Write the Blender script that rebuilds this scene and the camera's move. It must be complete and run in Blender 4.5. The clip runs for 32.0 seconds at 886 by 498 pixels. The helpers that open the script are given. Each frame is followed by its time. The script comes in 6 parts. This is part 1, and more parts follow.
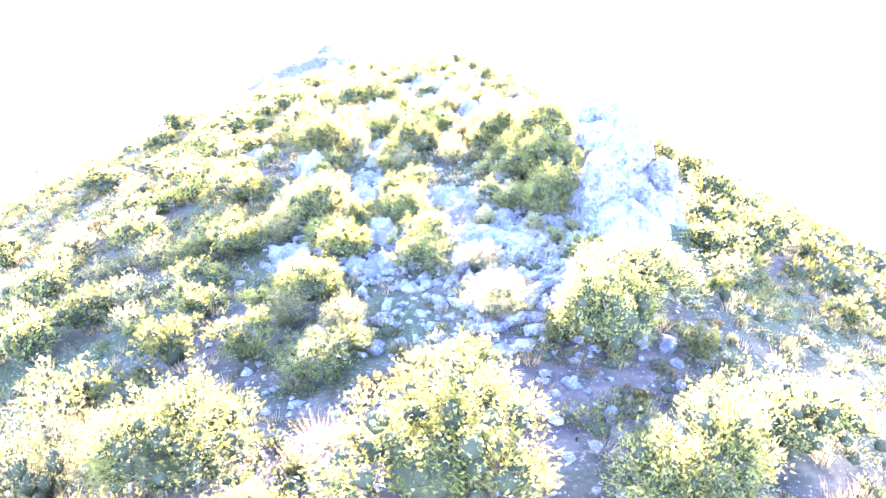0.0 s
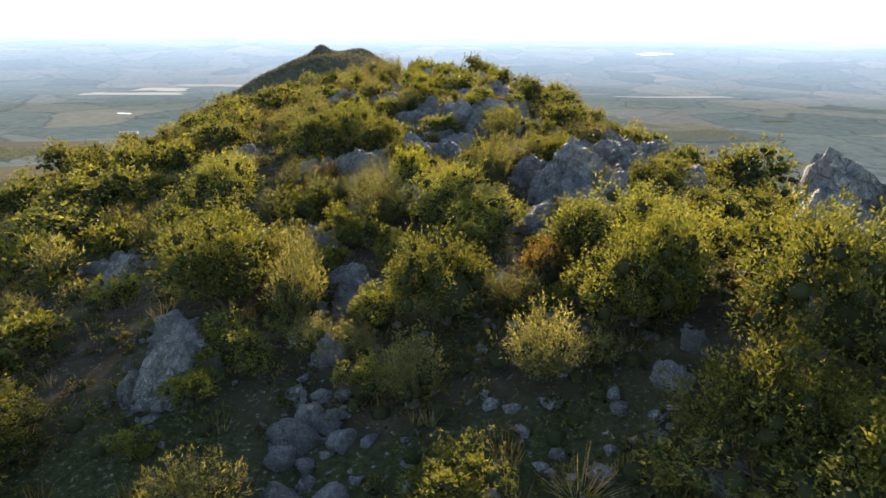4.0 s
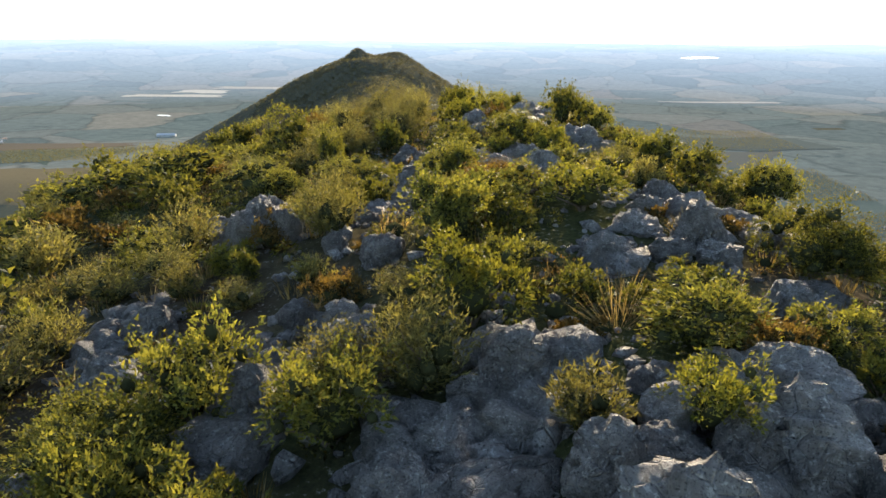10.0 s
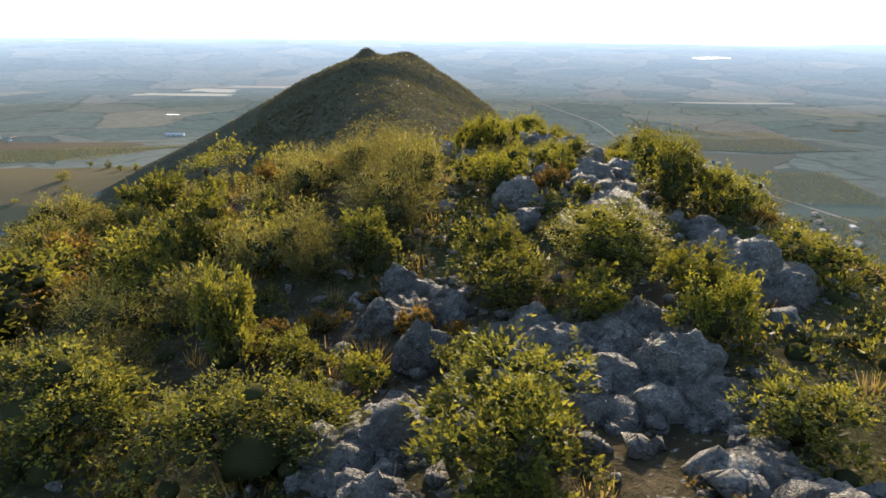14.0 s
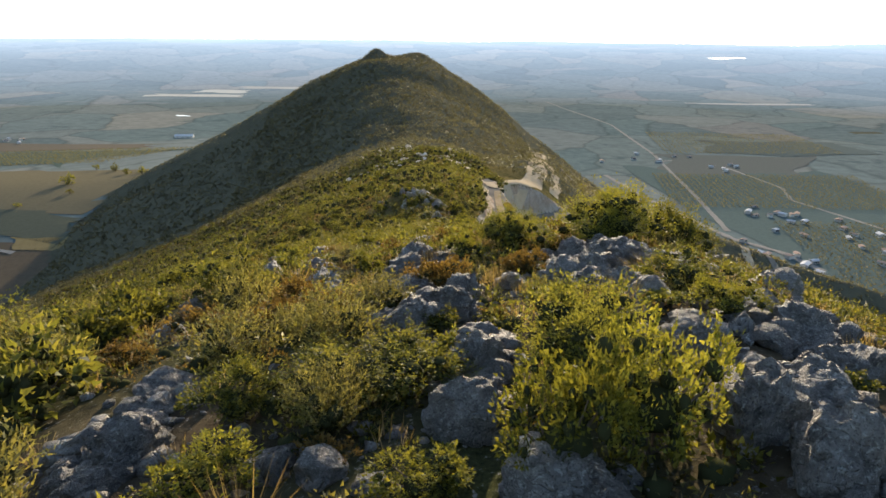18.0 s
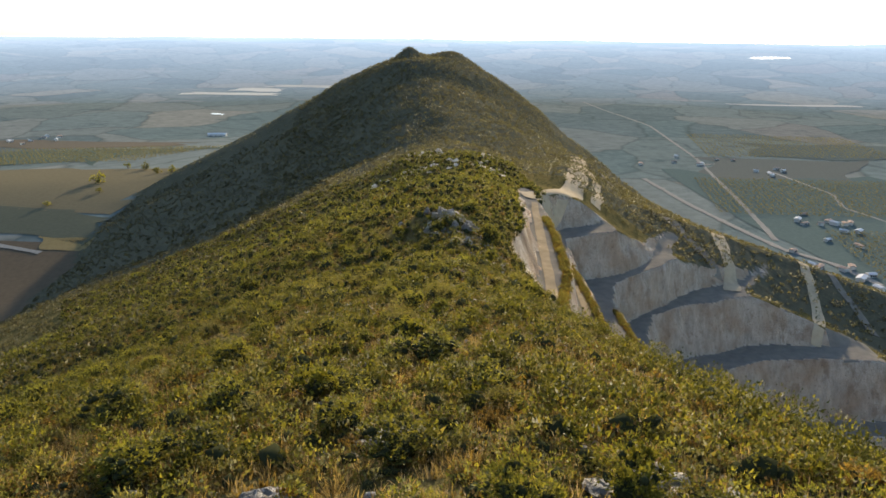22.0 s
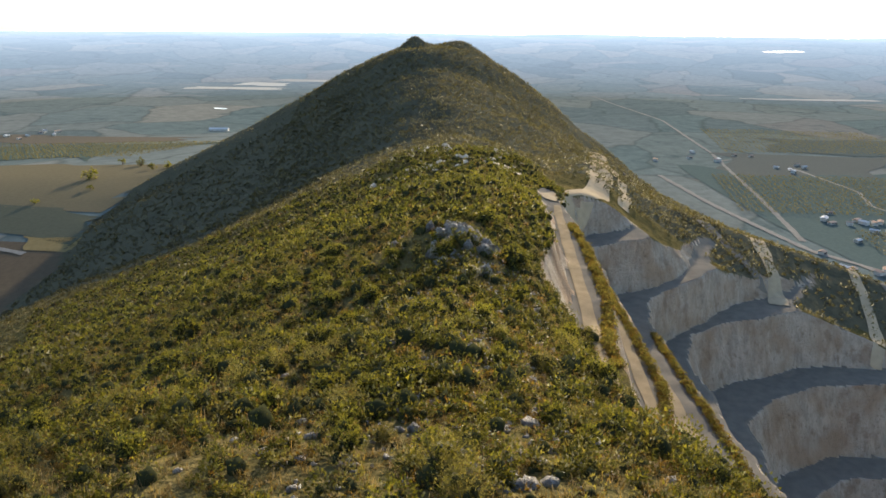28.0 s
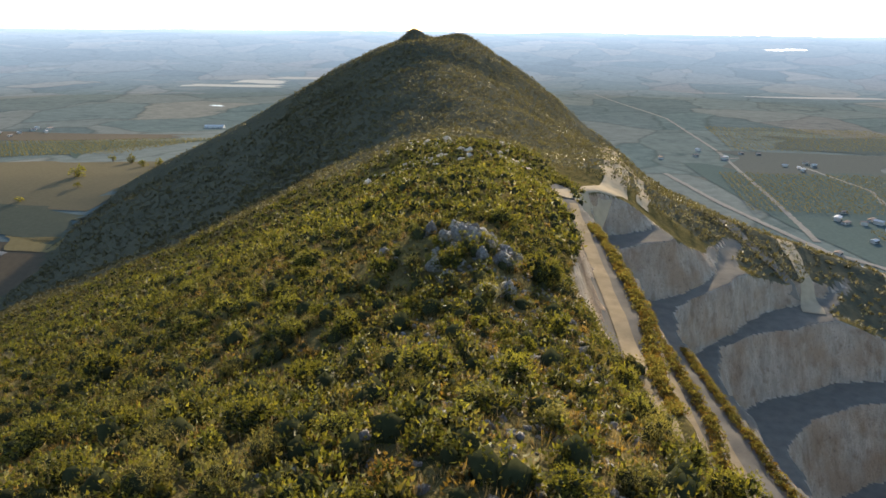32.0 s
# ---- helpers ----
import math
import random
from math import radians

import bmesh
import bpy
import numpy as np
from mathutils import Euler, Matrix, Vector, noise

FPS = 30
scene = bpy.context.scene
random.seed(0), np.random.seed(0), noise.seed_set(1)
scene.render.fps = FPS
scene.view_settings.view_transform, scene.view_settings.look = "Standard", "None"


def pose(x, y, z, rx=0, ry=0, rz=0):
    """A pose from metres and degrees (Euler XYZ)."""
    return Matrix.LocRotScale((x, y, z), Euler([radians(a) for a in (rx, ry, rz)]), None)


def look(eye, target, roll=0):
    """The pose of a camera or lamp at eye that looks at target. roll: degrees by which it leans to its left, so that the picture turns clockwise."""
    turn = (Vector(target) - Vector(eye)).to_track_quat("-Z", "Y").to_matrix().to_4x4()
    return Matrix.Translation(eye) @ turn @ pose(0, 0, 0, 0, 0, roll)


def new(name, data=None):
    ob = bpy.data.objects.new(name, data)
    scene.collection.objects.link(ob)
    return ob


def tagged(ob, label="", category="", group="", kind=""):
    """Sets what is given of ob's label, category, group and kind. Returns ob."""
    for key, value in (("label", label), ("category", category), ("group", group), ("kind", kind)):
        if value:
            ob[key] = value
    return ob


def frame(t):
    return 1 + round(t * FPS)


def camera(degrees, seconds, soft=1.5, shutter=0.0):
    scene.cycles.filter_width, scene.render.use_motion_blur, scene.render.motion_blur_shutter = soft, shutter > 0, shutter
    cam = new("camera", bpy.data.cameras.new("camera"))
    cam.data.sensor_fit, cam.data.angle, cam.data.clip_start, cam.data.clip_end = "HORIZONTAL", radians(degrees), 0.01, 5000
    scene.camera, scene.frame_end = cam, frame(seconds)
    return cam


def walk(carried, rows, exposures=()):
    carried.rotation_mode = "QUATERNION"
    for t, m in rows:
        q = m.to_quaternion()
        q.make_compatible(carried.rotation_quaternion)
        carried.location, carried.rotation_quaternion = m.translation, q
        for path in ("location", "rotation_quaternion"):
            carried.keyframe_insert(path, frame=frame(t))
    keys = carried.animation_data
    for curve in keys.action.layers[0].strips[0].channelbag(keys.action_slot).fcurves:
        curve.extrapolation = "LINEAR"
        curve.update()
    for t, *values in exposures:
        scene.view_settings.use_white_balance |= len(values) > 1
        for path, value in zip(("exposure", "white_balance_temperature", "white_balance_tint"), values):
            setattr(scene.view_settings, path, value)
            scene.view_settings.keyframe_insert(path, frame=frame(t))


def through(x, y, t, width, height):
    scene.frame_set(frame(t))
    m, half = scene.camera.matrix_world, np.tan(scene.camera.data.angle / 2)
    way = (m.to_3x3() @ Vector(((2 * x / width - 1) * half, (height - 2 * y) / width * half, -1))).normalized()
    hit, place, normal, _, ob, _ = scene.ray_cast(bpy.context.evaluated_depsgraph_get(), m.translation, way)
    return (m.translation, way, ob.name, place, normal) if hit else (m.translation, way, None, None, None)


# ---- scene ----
LENS = 66.5
cam = camera(LENS, 32.0, soft=1.6)
# seconds, x, y, z, heading to the left of +y, tilt, roll
PATH = [
    (0, 0.00, 0.00, -0.00, -2.18, -17.69, 0.24),
    (0.5, -0.06, 2.69, -0.05, -2.33, -17.65, 0.39),
    (1, -0.16, 5.34, -0.07, -2.42, -17.62, 0.47),
    (1.5, -0.26, 7.98, -0.06, -2.42, -17.63, 0.47),
    (2, -0.34, 10.63, -0.05, -2.42, -17.62, 0.44),
    (2.5, -0.40, 13.32, -0.06, -2.39, -17.66, 0.40),
    (4.5, -0.62, 24.56, -0.22, -2.49, -17.63, 0.36),
    (5, -0.64, 27.41, -0.21, -2.46, -17.64, 0.35),
    (5.5, -0.66, 30.21, -0.21, -2.44, -17.65, 0.34),
    (6, -0.67, 32.95, -0.20, -2.42, -17.66, 0.35),
    (6.5, -0.66, 35.67, -0.20, -2.43, -17.64, 0.38),
    (7, -0.61, 38.32, -0.18, -2.28, -17.55, 0.40),
    (7.5, -0.55, 40.75, -0.14, -2.10, -17.50, 0.40),
    (8, -0.48, 42.91, -0.07, -1.71, -17.51, 0.40),
    (8.5, -0.46, 44.80, -0.01, -1.31, -17.48, 0.42),
    (9, -0.46, 46.45, 0.04, -0.66, -17.42, 0.44),
    (9.5, -0.47, 47.91, 0.10, -0.02, -17.41, 0.45),
    (10, -0.50, 49.26, 0.17, 0.63, -17.43, 0.43),
    (10.5, -0.55, 50.56, 0.25, 1.02, -17.45, 0.40),
    (11, -0.60, 51.85, 0.32, 1.11, -17.48, 0.38),
    (11.5, -0.65, 53.22, 0.40, 1.20, -17.52, 0.38),
    (12, -0.69, 54.74, 0.47, 1.33, -17.54, 0.40),
    (12.5, -0.75, 56.43, 0.51, 1.35, -17.53, 0.45),
    (13, -0.81, 58.27, 0.53, 1.40, -17.52, 0.48),
    (13.5, -0.90, 60.26, 0.54, 1.42, -17.50, 0.51),
    (14, -0.98, 62.37, 0.54, 1.42, -17.49, 0.55),
    (14.5, -1.06, 64.54, 0.54, 1.43, -17.46, 0.59),
    (16.5, -1.36, 73.95, 0.64, 1.53, -17.49, 0.32),
    (17, -1.45, 76.65, 0.63, 1.56, -17.46, 0.41),
    (17.5, -1.54, 79.43, 0.61, 1.90, -17.45, 0.45),
    (18, -1.63, 82.24, 0.59, 2.39, -17.47, 0.47),
    (18.5, -1.72, 85.04, 0.58, 2.89, -17.49, 0.46),
    (19, -1.81, 87.89, 0.57, 3.33, -17.54, 0.44),
    (19.5, -1.89, 90.82, 0.45, 3.79, -17.55, 0.44),
    (20, -1.96, 93.73, 0.18, 4.29, -17.54, 0.45),
    (20.5, -2.06, 96.59, -0.07, 4.74, -17.53, 0.49),
    (21, -2.20, 99.41, -0.23, 5.04, -17.54, 0.51),
    (21.5, -2.32, 102.21, -0.31, 5.16, -17.56, 0.52),
    (22, -2.45, 105.01, -0.33, 5.23, -17.57, 0.51),
    (22.5, -2.61, 107.78, -0.34, 5.30, -17.57, 0.50),
    (23, -2.81, 110.52, -0.38, 5.37, -17.59, 0.49),
    (23.5, -3.05, 113.23, -0.48, 5.42, -17.61, 0.47),
    (24, -3.31, 115.94, -0.67, 5.47, -17.66, 0.46),
    (24.5, -3.59, 118.69, -0.95, 5.54, -17.70, 0.45),
    (25, -3.89, 121.49, -1.32, 5.59, -17.72, 0.45),
    (25.5, -4.19, 124.32, -1.79, 5.66, -17.73, 0.45),
    (27.5, -5.49, 135.54, -5.27, 5.83, -17.90, 0.40),
    (28, -5.81, 138.41, -6.09, 5.83, -17.95, 0.44),
    (28.5, -6.14, 141.33, -6.85, 5.82, -17.96, 0.47),
    (29, -6.50, 144.32, -7.55, 5.82, -17.96, 0.49),
    (29.5, -6.86, 147.30, -8.24, 5.82, -17.95, 0.52),
    (30, -7.24, 150.17, -9.05, 5.80, -17.96, 0.53),
    (30.5, -7.62, 152.92, -9.93, 5.81, -17.99, 0.53),
    (31, -7.99, 155.61, -10.71, 5.81, -18.00, 0.51),
    (31.5, -8.35, 158.27, -11.45, 5.81, -18.00, 0.51),
    (32, -8.68, 160.88, -12.27, 5.80, -18.02, 0.51),
]


def way_row(t, x, y, z, yaw, tilt, roll):
    a, b = radians(yaw), radians(tilt)
    ahead = Vector((-math.sin(a) * math.cos(b), math.cos(a) * math.cos(b), math.sin(b)))
    return t, look((x, y, z), Vector((x, y, z)) + ahead, roll)


EXPOSE = 0.86
walk(cam, [way_row(*row) for row in PATH],
     exposures=[(t, EXPOSE + e, 6780 - 420 * max(e - 0.7, 0) - 6 * max(t - 9, 0), 14 + 9 * max(e - 0.7, 0)) for t, e in ((0.0, 4.9), (0.3, 3.8), (0.6, 2.6), (1.0, 1.4), (1.4, 1.02), (2.0, 0.9), (5.0, 0.8), (9.0, 0.72), (14.0, 0.58), (20.0, 0.4), (32.0, 0.45))])

# ---- light: a low hazy evening sun ahead and a little to the right ----
SUN_AZ, SUN_EL = 8.5, 14.5
sun_way = Vector((math.sin(radians(SUN_AZ)) * math.cos(radians(SUN_EL)),
                  math.cos(radians(SUN_AZ)) * math.cos(radians(SUN_EL)), math.sin(radians(SUN_EL))))
world = bpy.data.worlds.new("sky")
scene.world = world
world.use_nodes = True
wn, wl = world.node_tree.nodes, world.node_tree.links
sky = wn.new("ShaderNodeTexSky")
sky.sky_type, sky.sun_disc = "NISHITA", False
sky.sun_elevation, sky.sun_rotation = radians(SUN_EL), radians(SUN_AZ)
sky.air_density, sky.dust_density, sky.ozone_density = 1.0, 0.6, 1.6
wn["Background"].inputs["Strength"].default_value = 0.15
wl.new(sky.outputs["Color"], wn["Background"].inputs["Color"])
sun = new("sun", bpy.data.lights.new("sun", "SUN"))
sun.data.energy, sun.data.angle, sun.data.color = 4.8, radians(1.5), (1.0, 0.86, 0.63)
sun.matrix_world = look(sun_way * 100, (0, 0, 0))

rng = np.random.default_rng(11)


# ---- materials ----
def nodes_of(name):
    m = bpy.data.materials.new(name)
    m.use_nodes = True
    nt = m.node_tree
    b = nt.nodes["Principled BSDF"]
    b.inputs["Roughness"].default_value = 0.9
    b.inputs["Specular IOR Level"].default_value = 0.0
    return m, nt, b


def add(nt, kind, **values):
    n = nt.nodes.new(kind)
    for key, v in values.items():
        n.inputs[key].default_value = v
    return n


def ramp(nt, source, stops):
    r = nt.nodes.new("ShaderNodeValToRGB")
    el = r.color_ramp.elements
    while len(el) < len(stops):
        el.new(0.5)
    for e, (p, c) in zip(el, stops):
        e.position, e.color = p, (*c, 1)
    nt.links.new(source, r.inputs["Fac"])
    return r.outputs["Color"]


def mix(nt, fac, a, b, blend="MIX"):
    m = nt.nodes.new("ShaderNodeMix")
    m.data_type, m.blend_type = "RGBA", blend
    for sock, v in ((m.inputs[0], fac), (m.inputs[6], a), (m.inputs[7], b)):
        if isinstance(v, (int, float)):
            sock.default_value = v
        elif isinstance(v, tuple):
            sock.default_value = (*v, 1)
        else:
            nt.links.new(v, sock)
    return m.outputs[2]


def noise_tex(nt, vec, scale, detail=4.0, rough=0.55, stretch=None):
    if stretch:
        mp = nt.nodes.new("ShaderNodeMapping")
        mp.inputs["Scale"].default_value = stretch
        nt.links.new(vec, mp.inputs["Vector"])
        vec = mp.outputs["Vector"]
    n = add(nt, "ShaderNodeTexNoise", Scale=scale, Detail=detail, Roughness=rough)
    nt.links.new(vec, n.inputs["Vector"])
    return n.outputs["Fac"]


def bump(nt, b, height, strength, distance):
    n = add(nt, "ShaderNodeBump", Strength=strength, Distance=distance)
    nt.links.new(height, n.inputs["Height"])
    nt.links.new(n.outputs["Normal"], b.inputs["Normal"])


def place_of(nt):
    return nt.nodes.new("ShaderNodeTexCoord").outputs["Object"]


def soil_material():
    """Stony red-brown soil with dry straw."""
    m, nt, b = nodes_of("stony_soil")
    p = place_of(nt)
    big, fine, grit = noise_tex(nt, p, 0.12), noise_tex(nt, p, 1.3, 6), noise_tex(nt, p, 9, 5, 0.7)
    base = ramp(nt, fine, [(0.3, (0.03, 0.025, 0.018)), (0.55, (0.07, 0.055, 0.036)), (0.75, (0.13, 0.1, 0.062))])
    green = ramp(nt, grit, [(0.35, (0.025, 0.03, 0.014)), (0.7, (0.08, 0.08, 0.03))])
    f = ramp(nt, big, [(0.42, (0, 0, 0)), (0.6, (1, 1, 1))])
    col = mix(nt, f, base, green)
    stone = ramp(nt, grit, [(0.6, (0, 0, 0)), (0.68, (1, 1, 1))])
    col = mix(nt, stone, col, (0.26, 0.245, 0.22))
    nt.links.new(col, b.inputs["Base Color"])
    bump(nt, b, grit, 0.7, 0.12)
    return m


def scrub_material(name, dark, mid, light, scale, stone=(0.3, 0.26, 0.19)):
    """Ground under dense scrub seen from afar: leaf litter, grass and low cushions."""
    m, nt, b = nodes_of(name)
    p = place_of(nt)
    n1, n2, n3 = noise_tex(nt, p, scale, 5, 0.65), noise_tex(nt, p, scale * 0.12, 4), noise_tex(nt, p, scale * 5, 4)
    col = ramp(nt, n1, [(0.36, dark), (0.52, mid), (0.68, light)])
    col = mix(nt, ramp(nt, n2, [(0.42, (0, 0, 0)), (0.62, (1, 1, 1))]), col, mix(nt, 0.5, mid, light))
    col = mix(nt, ramp(nt, n3, [(0.62, (0, 0, 0)), (0.74, (1, 1, 1))]), col, stone)
    nt.links.new(col, b.inputs["Base Color"])
    bump(nt, b, n1, 0.8, 0.8)
    return m


def field_material():
    """Patchwork of stubble, ploughed soil and groves on the plain, tinted blue for haze."""
    m, nt, b = nodes_of("farmland")
    b.inputs["Roughness"].default_value, b.inputs["Specular IOR Level"].default_value = 1.0, 0.0
    p = place_of(nt)
    mp = nt.nodes.new("ShaderNodeMapping")
    mp.inputs["Scale"].default_value = (0.0055, 0.0042, 0.0)
    mp.inputs["Rotation"].default_value = (0, 0, 0.25)
    nt.links.new(p, mp.inputs["Vector"])
    warp = nt.nodes.new("ShaderNodeVectorMath")
    warp.operation = "MULTIPLY_ADD"
    wnz = add(nt, "ShaderNodeTexNoise", Scale=0.004, Detail=3.0)
    nt.links.new(p, wnz.inputs["Vector"])
    nt.links.new(wnz.outputs["Color"], warp.inputs[0])
    warp.inputs[1].default_value = (0.9, 0.9, 0)
    nt.links.new(mp.outputs["Vector"], warp.inputs[2])
    v = add(nt, "ShaderNodeTexVoronoi", Scale=1.0)
    nt.links.new(warp.outputs["Vector"], v.inputs["Vector"])
    sep = nt.nodes.new("ShaderNodeSeparateColor")
    nt.links.new(v.outputs["Color"], sep.inputs["Color"])
    # blue-grey cast of the hazy air is mixed into these field colours
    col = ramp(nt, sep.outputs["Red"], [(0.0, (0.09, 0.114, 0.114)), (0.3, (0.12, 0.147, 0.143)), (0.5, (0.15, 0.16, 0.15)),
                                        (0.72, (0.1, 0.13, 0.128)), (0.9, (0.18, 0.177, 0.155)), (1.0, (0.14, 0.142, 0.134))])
    fine = noise_tex(nt, p, 0.05, 6, 0.7)
    col = mix(nt, 0.55, col, ramp(nt, fine, [(0.3, (0.55, 0.56, 0.54)), (0.7, (1.3, 1.28, 1.25))]), "MULTIPLY")
    hedge = add(nt, "ShaderNodeTexVoronoi", Scale=1.0)
    hedge.feature = "DISTANCE_TO_EDGE"
    nt.links.new(warp.outputs["Vector"], hedge.inputs["Vector"])
    line = ramp(nt, hedge.outputs["Distance"], [(0.0, (0.4, 0.4, 0.4)), (0.03, (0, 0, 0))])
    col = mix(nt, line, col, (0.035, 0.045, 0.038))
    trees = noise_tex(nt, p, 0.012, 8, 0.75)
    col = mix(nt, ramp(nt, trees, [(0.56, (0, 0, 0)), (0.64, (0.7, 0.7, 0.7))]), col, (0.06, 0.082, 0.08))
    nt.links.new(col, b.inputs["Base Color"])
    return m


def rock_material(name="limestone", tint=(1, 1, 1)):
    m, nt, b = nodes_of(name)
    p = place_of(nt)
    info = nt.nodes.new("ShaderNodeObjectInfo")
    n1, n2, n3 = noise_tex(nt, p, 2.2, 7, 0.65), noise_tex(nt, p, 9, 6, 0.7), noise_tex(nt, p, 0.8, 3)
    c = lambda v: tuple(v * t for t in (1.06, 1.0, 0.92))
    col = ramp(nt, n1, [(0.3, c(0.12)), (0.45, c(0.24)), (0.58, c(0.33)), (0.75, c(0.46))])
    lichen = ramp(nt, n2, [(0.55, (0, 0, 0)), (0.63, (1, 1, 1))])
    col = mix(nt, lichen, col, (0.56, 0.55, 0.5))
    col = mix(nt, ramp(nt, n3, [(0.5, (0, 0, 0)), (0.72, (0.6, 0.6, 0.6))]), col, (0.2, 0.17, 0.13))
    pit_ = noise_tex(nt, p, 22, 4, 0.7)
    col = mix(nt, ramp(nt, pit_, [(0.36, (0.85, 0.85, 0.85)), (0.46, (0, 0, 0))]), col, (0.05, 0.048, 0.045))
    val = nt.nodes.new("ShaderNodeMapRange")
    val.inputs[3].default_value, val.inputs[4].default_value = 0.72, 1.18
    nt.links.new(info.outputs["Random"], val.inputs[0])
    hsv = nt.nodes.new("ShaderNodeHueSaturation")
    nt.links.new(val.outputs[0], hsv.inputs["Value"])
    nt.links.new(col, hsv.inputs["Color"])
    nt.links.new(hsv.outputs["Color"], b.inputs["Base Color"])
    b.inputs["Roughness"].default_value = 0.75
    b.inputs["Specular IOR Level"].default_value = 0.15
    crack = add(nt, "ShaderNodeTexVoronoi", Scale=3.0)
    crack.feature = "DISTANCE_TO_EDGE"
    nt.links.new(p, crack.inputs["Vector"])
    h = nt.nodes.new("ShaderNodeMath")
    h.operation = "ADD"
    nt.links.new(n2, h.inputs[0])
    nt.links.new(ramp(nt, crack.outputs["Distance"], [(0.0, (0, 0, 0)), (0.06, (0.5, 0.5, 0.5))]), h.inputs[1])
    bump(nt, b, h.outputs[0], 1.0, 0.3)
    return m


def quarry_face_material():
    """Blasted limestone wall with vertical drill marks and rusty streaks."""
    m, nt, b = nodes_of("quarry_rock_face")
    p = place_of(nt)
    streak = noise_tex(nt, p, 0.8, 6, 0.7, (0.55, 0.3, 0.16))
    broad, stain = noise_tex(nt, p, 0.07, 5), noise_tex(nt, p, 0.22, 5, 0.65, (1, 1, 0.5))
    grit = noise_tex(nt, p, 1.1, 8, 0.75)
    col = ramp(nt, streak, [(0.3, (0.35, 0.3, 0.245)), (0.5, (0.5, 0.435, 0.355)), (0.7, (0.63, 0.555, 0.455))])
    col = mix(nt, ramp(nt, broad, [(0.42, (0, 0, 0)), (0.62, (0.75, 0.75, 0.75))]), col, (0.4, 0.285, 0.19))
    col = mix(nt, ramp(nt, stain, [(0.54, (0, 0, 0)), (0.66, (0.6, 0.6, 0.6))]), col, (0.26, 0.18, 0.12))
    col = mix(nt, ramp(nt, grit, [(0.32, (0.85, 0.85, 0.85)), (0.44, (0, 0, 0))]), col, (0.15, 0.13, 0.12))
    nt.links.new(col, b.inputs["Base Color"])
    h = nt.nodes.new("ShaderNodeMath")
    h.operation = "ADD"
    nt.links.new(grit, h.inputs[0])
    nt.links.new(streak, h.inputs[1])
    bump(nt, b, h.outputs[0], 1.0, 1.8)
    return m


def gravel_material(name, a, c):
    m, nt, b = nodes_of(name)
    p = place_of(nt)
    n1, n2 = noise_tex(nt, p, 0.3, 5), noise_tex(nt, p, 4, 5, 0.7)
    col = mix(nt, n2, ramp(nt, n1, [(0.35, a), (0.65, c)]), c)
    nt.links.new(col, b.inputs["Base Color"])
    bump(nt, b, n2, 0.5, 0.1)
    return m


def leaf_material(name, dark, mid, light, through=0.45, glow=1.6):
    """Leaves that let the low sun shine through; colour differs from leaf to leaf and bush to bush."""
    m, nt, b = nodes_of(name)
    geo = nt.nodes.new("ShaderNodeNewGeometry")
    info = nt.nodes.new("ShaderNodeObjectInfo")
    col = ramp(nt, geo.outputs["Random Per Island"], [(0.0, dark), (0.5, mid), (1.0, light)])
    patch = noise_tex(nt, place_of(nt), 1.1, 3)
    col = mix(nt, ramp(nt, patch, [(0.4, (0, 0, 0)), (0.65, (0.65, 0.65, 0.65))]), col, light)
    hsv = nt.nodes.new("ShaderNodeHueSaturation")
    rv = nt.nodes.new("ShaderNodeMapRange")
    rv.inputs[3].default_value, rv.inputs[4].default_value = 0.7, 1.3
    nt.links.new(info.outputs["Random"], rv.inputs[0])
    nt.links.new(rv.outputs[0], hsv.inputs["Value"])
    nt.links.new(col, hsv.inputs["Color"])
    nt.links.new(hsv.outputs["Color"], b.inputs["Base Color"])
    b.inputs["Roughness"].default_value = 0.6
    b.inputs["Specular IOR Level"].default_value = 0.06
    tr = nt.nodes.new("ShaderNodeBsdfTranslucent")
    bright = mix(nt, 1.0, hsv.outputs["Color"], (glow * 1.15, glow, glow * 0.45), "MULTIPLY")
    nt.links.new(bright, tr.inputs["Color"])
    ms = add(nt, "ShaderNodeMixShader", Fac=through)
    nt.links.new(b.outputs[0], ms.inputs[1])
    nt.links.new(tr.outputs[0], ms.inputs[2])
    nt.links.new(ms.outputs[0], nt.nodes["Material Output"].inputs["Surface"])
    return m


def plain_material(name, col, rough=0.85, metal=0.0):
    m, nt, b = nodes_of(name)
    n = noise_tex(nt, place_of(nt), 6, 5)
    nt.links.new(mix(nt, n, tuple(v * 0.7 for v in col), tuple(min(1, v * 1.25) for v in col)), b.inputs["Base Color"])
    b.inputs["Roughness"].default_value, b.inputs["Metallic"].default_value = rough, metal
    return m


SOIL = soil_material()
SLOPE = scrub_material("dry_grass_slope", (0.035, 0.036, 0.015), (0.085, 0.072, 0.03), (0.16, 0.122, 0.048), 0.8, (0.2, 0.16, 0.09))
# hill ground lightened and greyed: its haze is put into the colour
HAZY_HILL = scrub_material("hazy_scrub_hillside", (0.054, 0.054, 0.038), (0.072, 0.07, 0.048), (0.094, 0.088, 0.06), 0.35, (0.1, 0.092, 0.064))
HAZY_FIELD = field_material()
ROCK = rock_material()
FACE = quarry_face_material()
BENCH = gravel_material("quarry_bench_gravel", (0.1, 0.092, 0.08), (0.17, 0.155, 0.13))
TRACK = gravel_material("pale_dirt_track", (0.25, 0.2, 0.135), (0.38, 0.31, 0.21))
RUTS = gravel_material("rutted_dirt_track", (0.15, 0.118, 0.076), (0.29, 0.235, 0.155))
# near-black tone covers both twigs and the shade deep inside bushes
SHADED_TWIGS = plain_material("shaded_dense_twigs", (0.036, 0.038, 0.017))
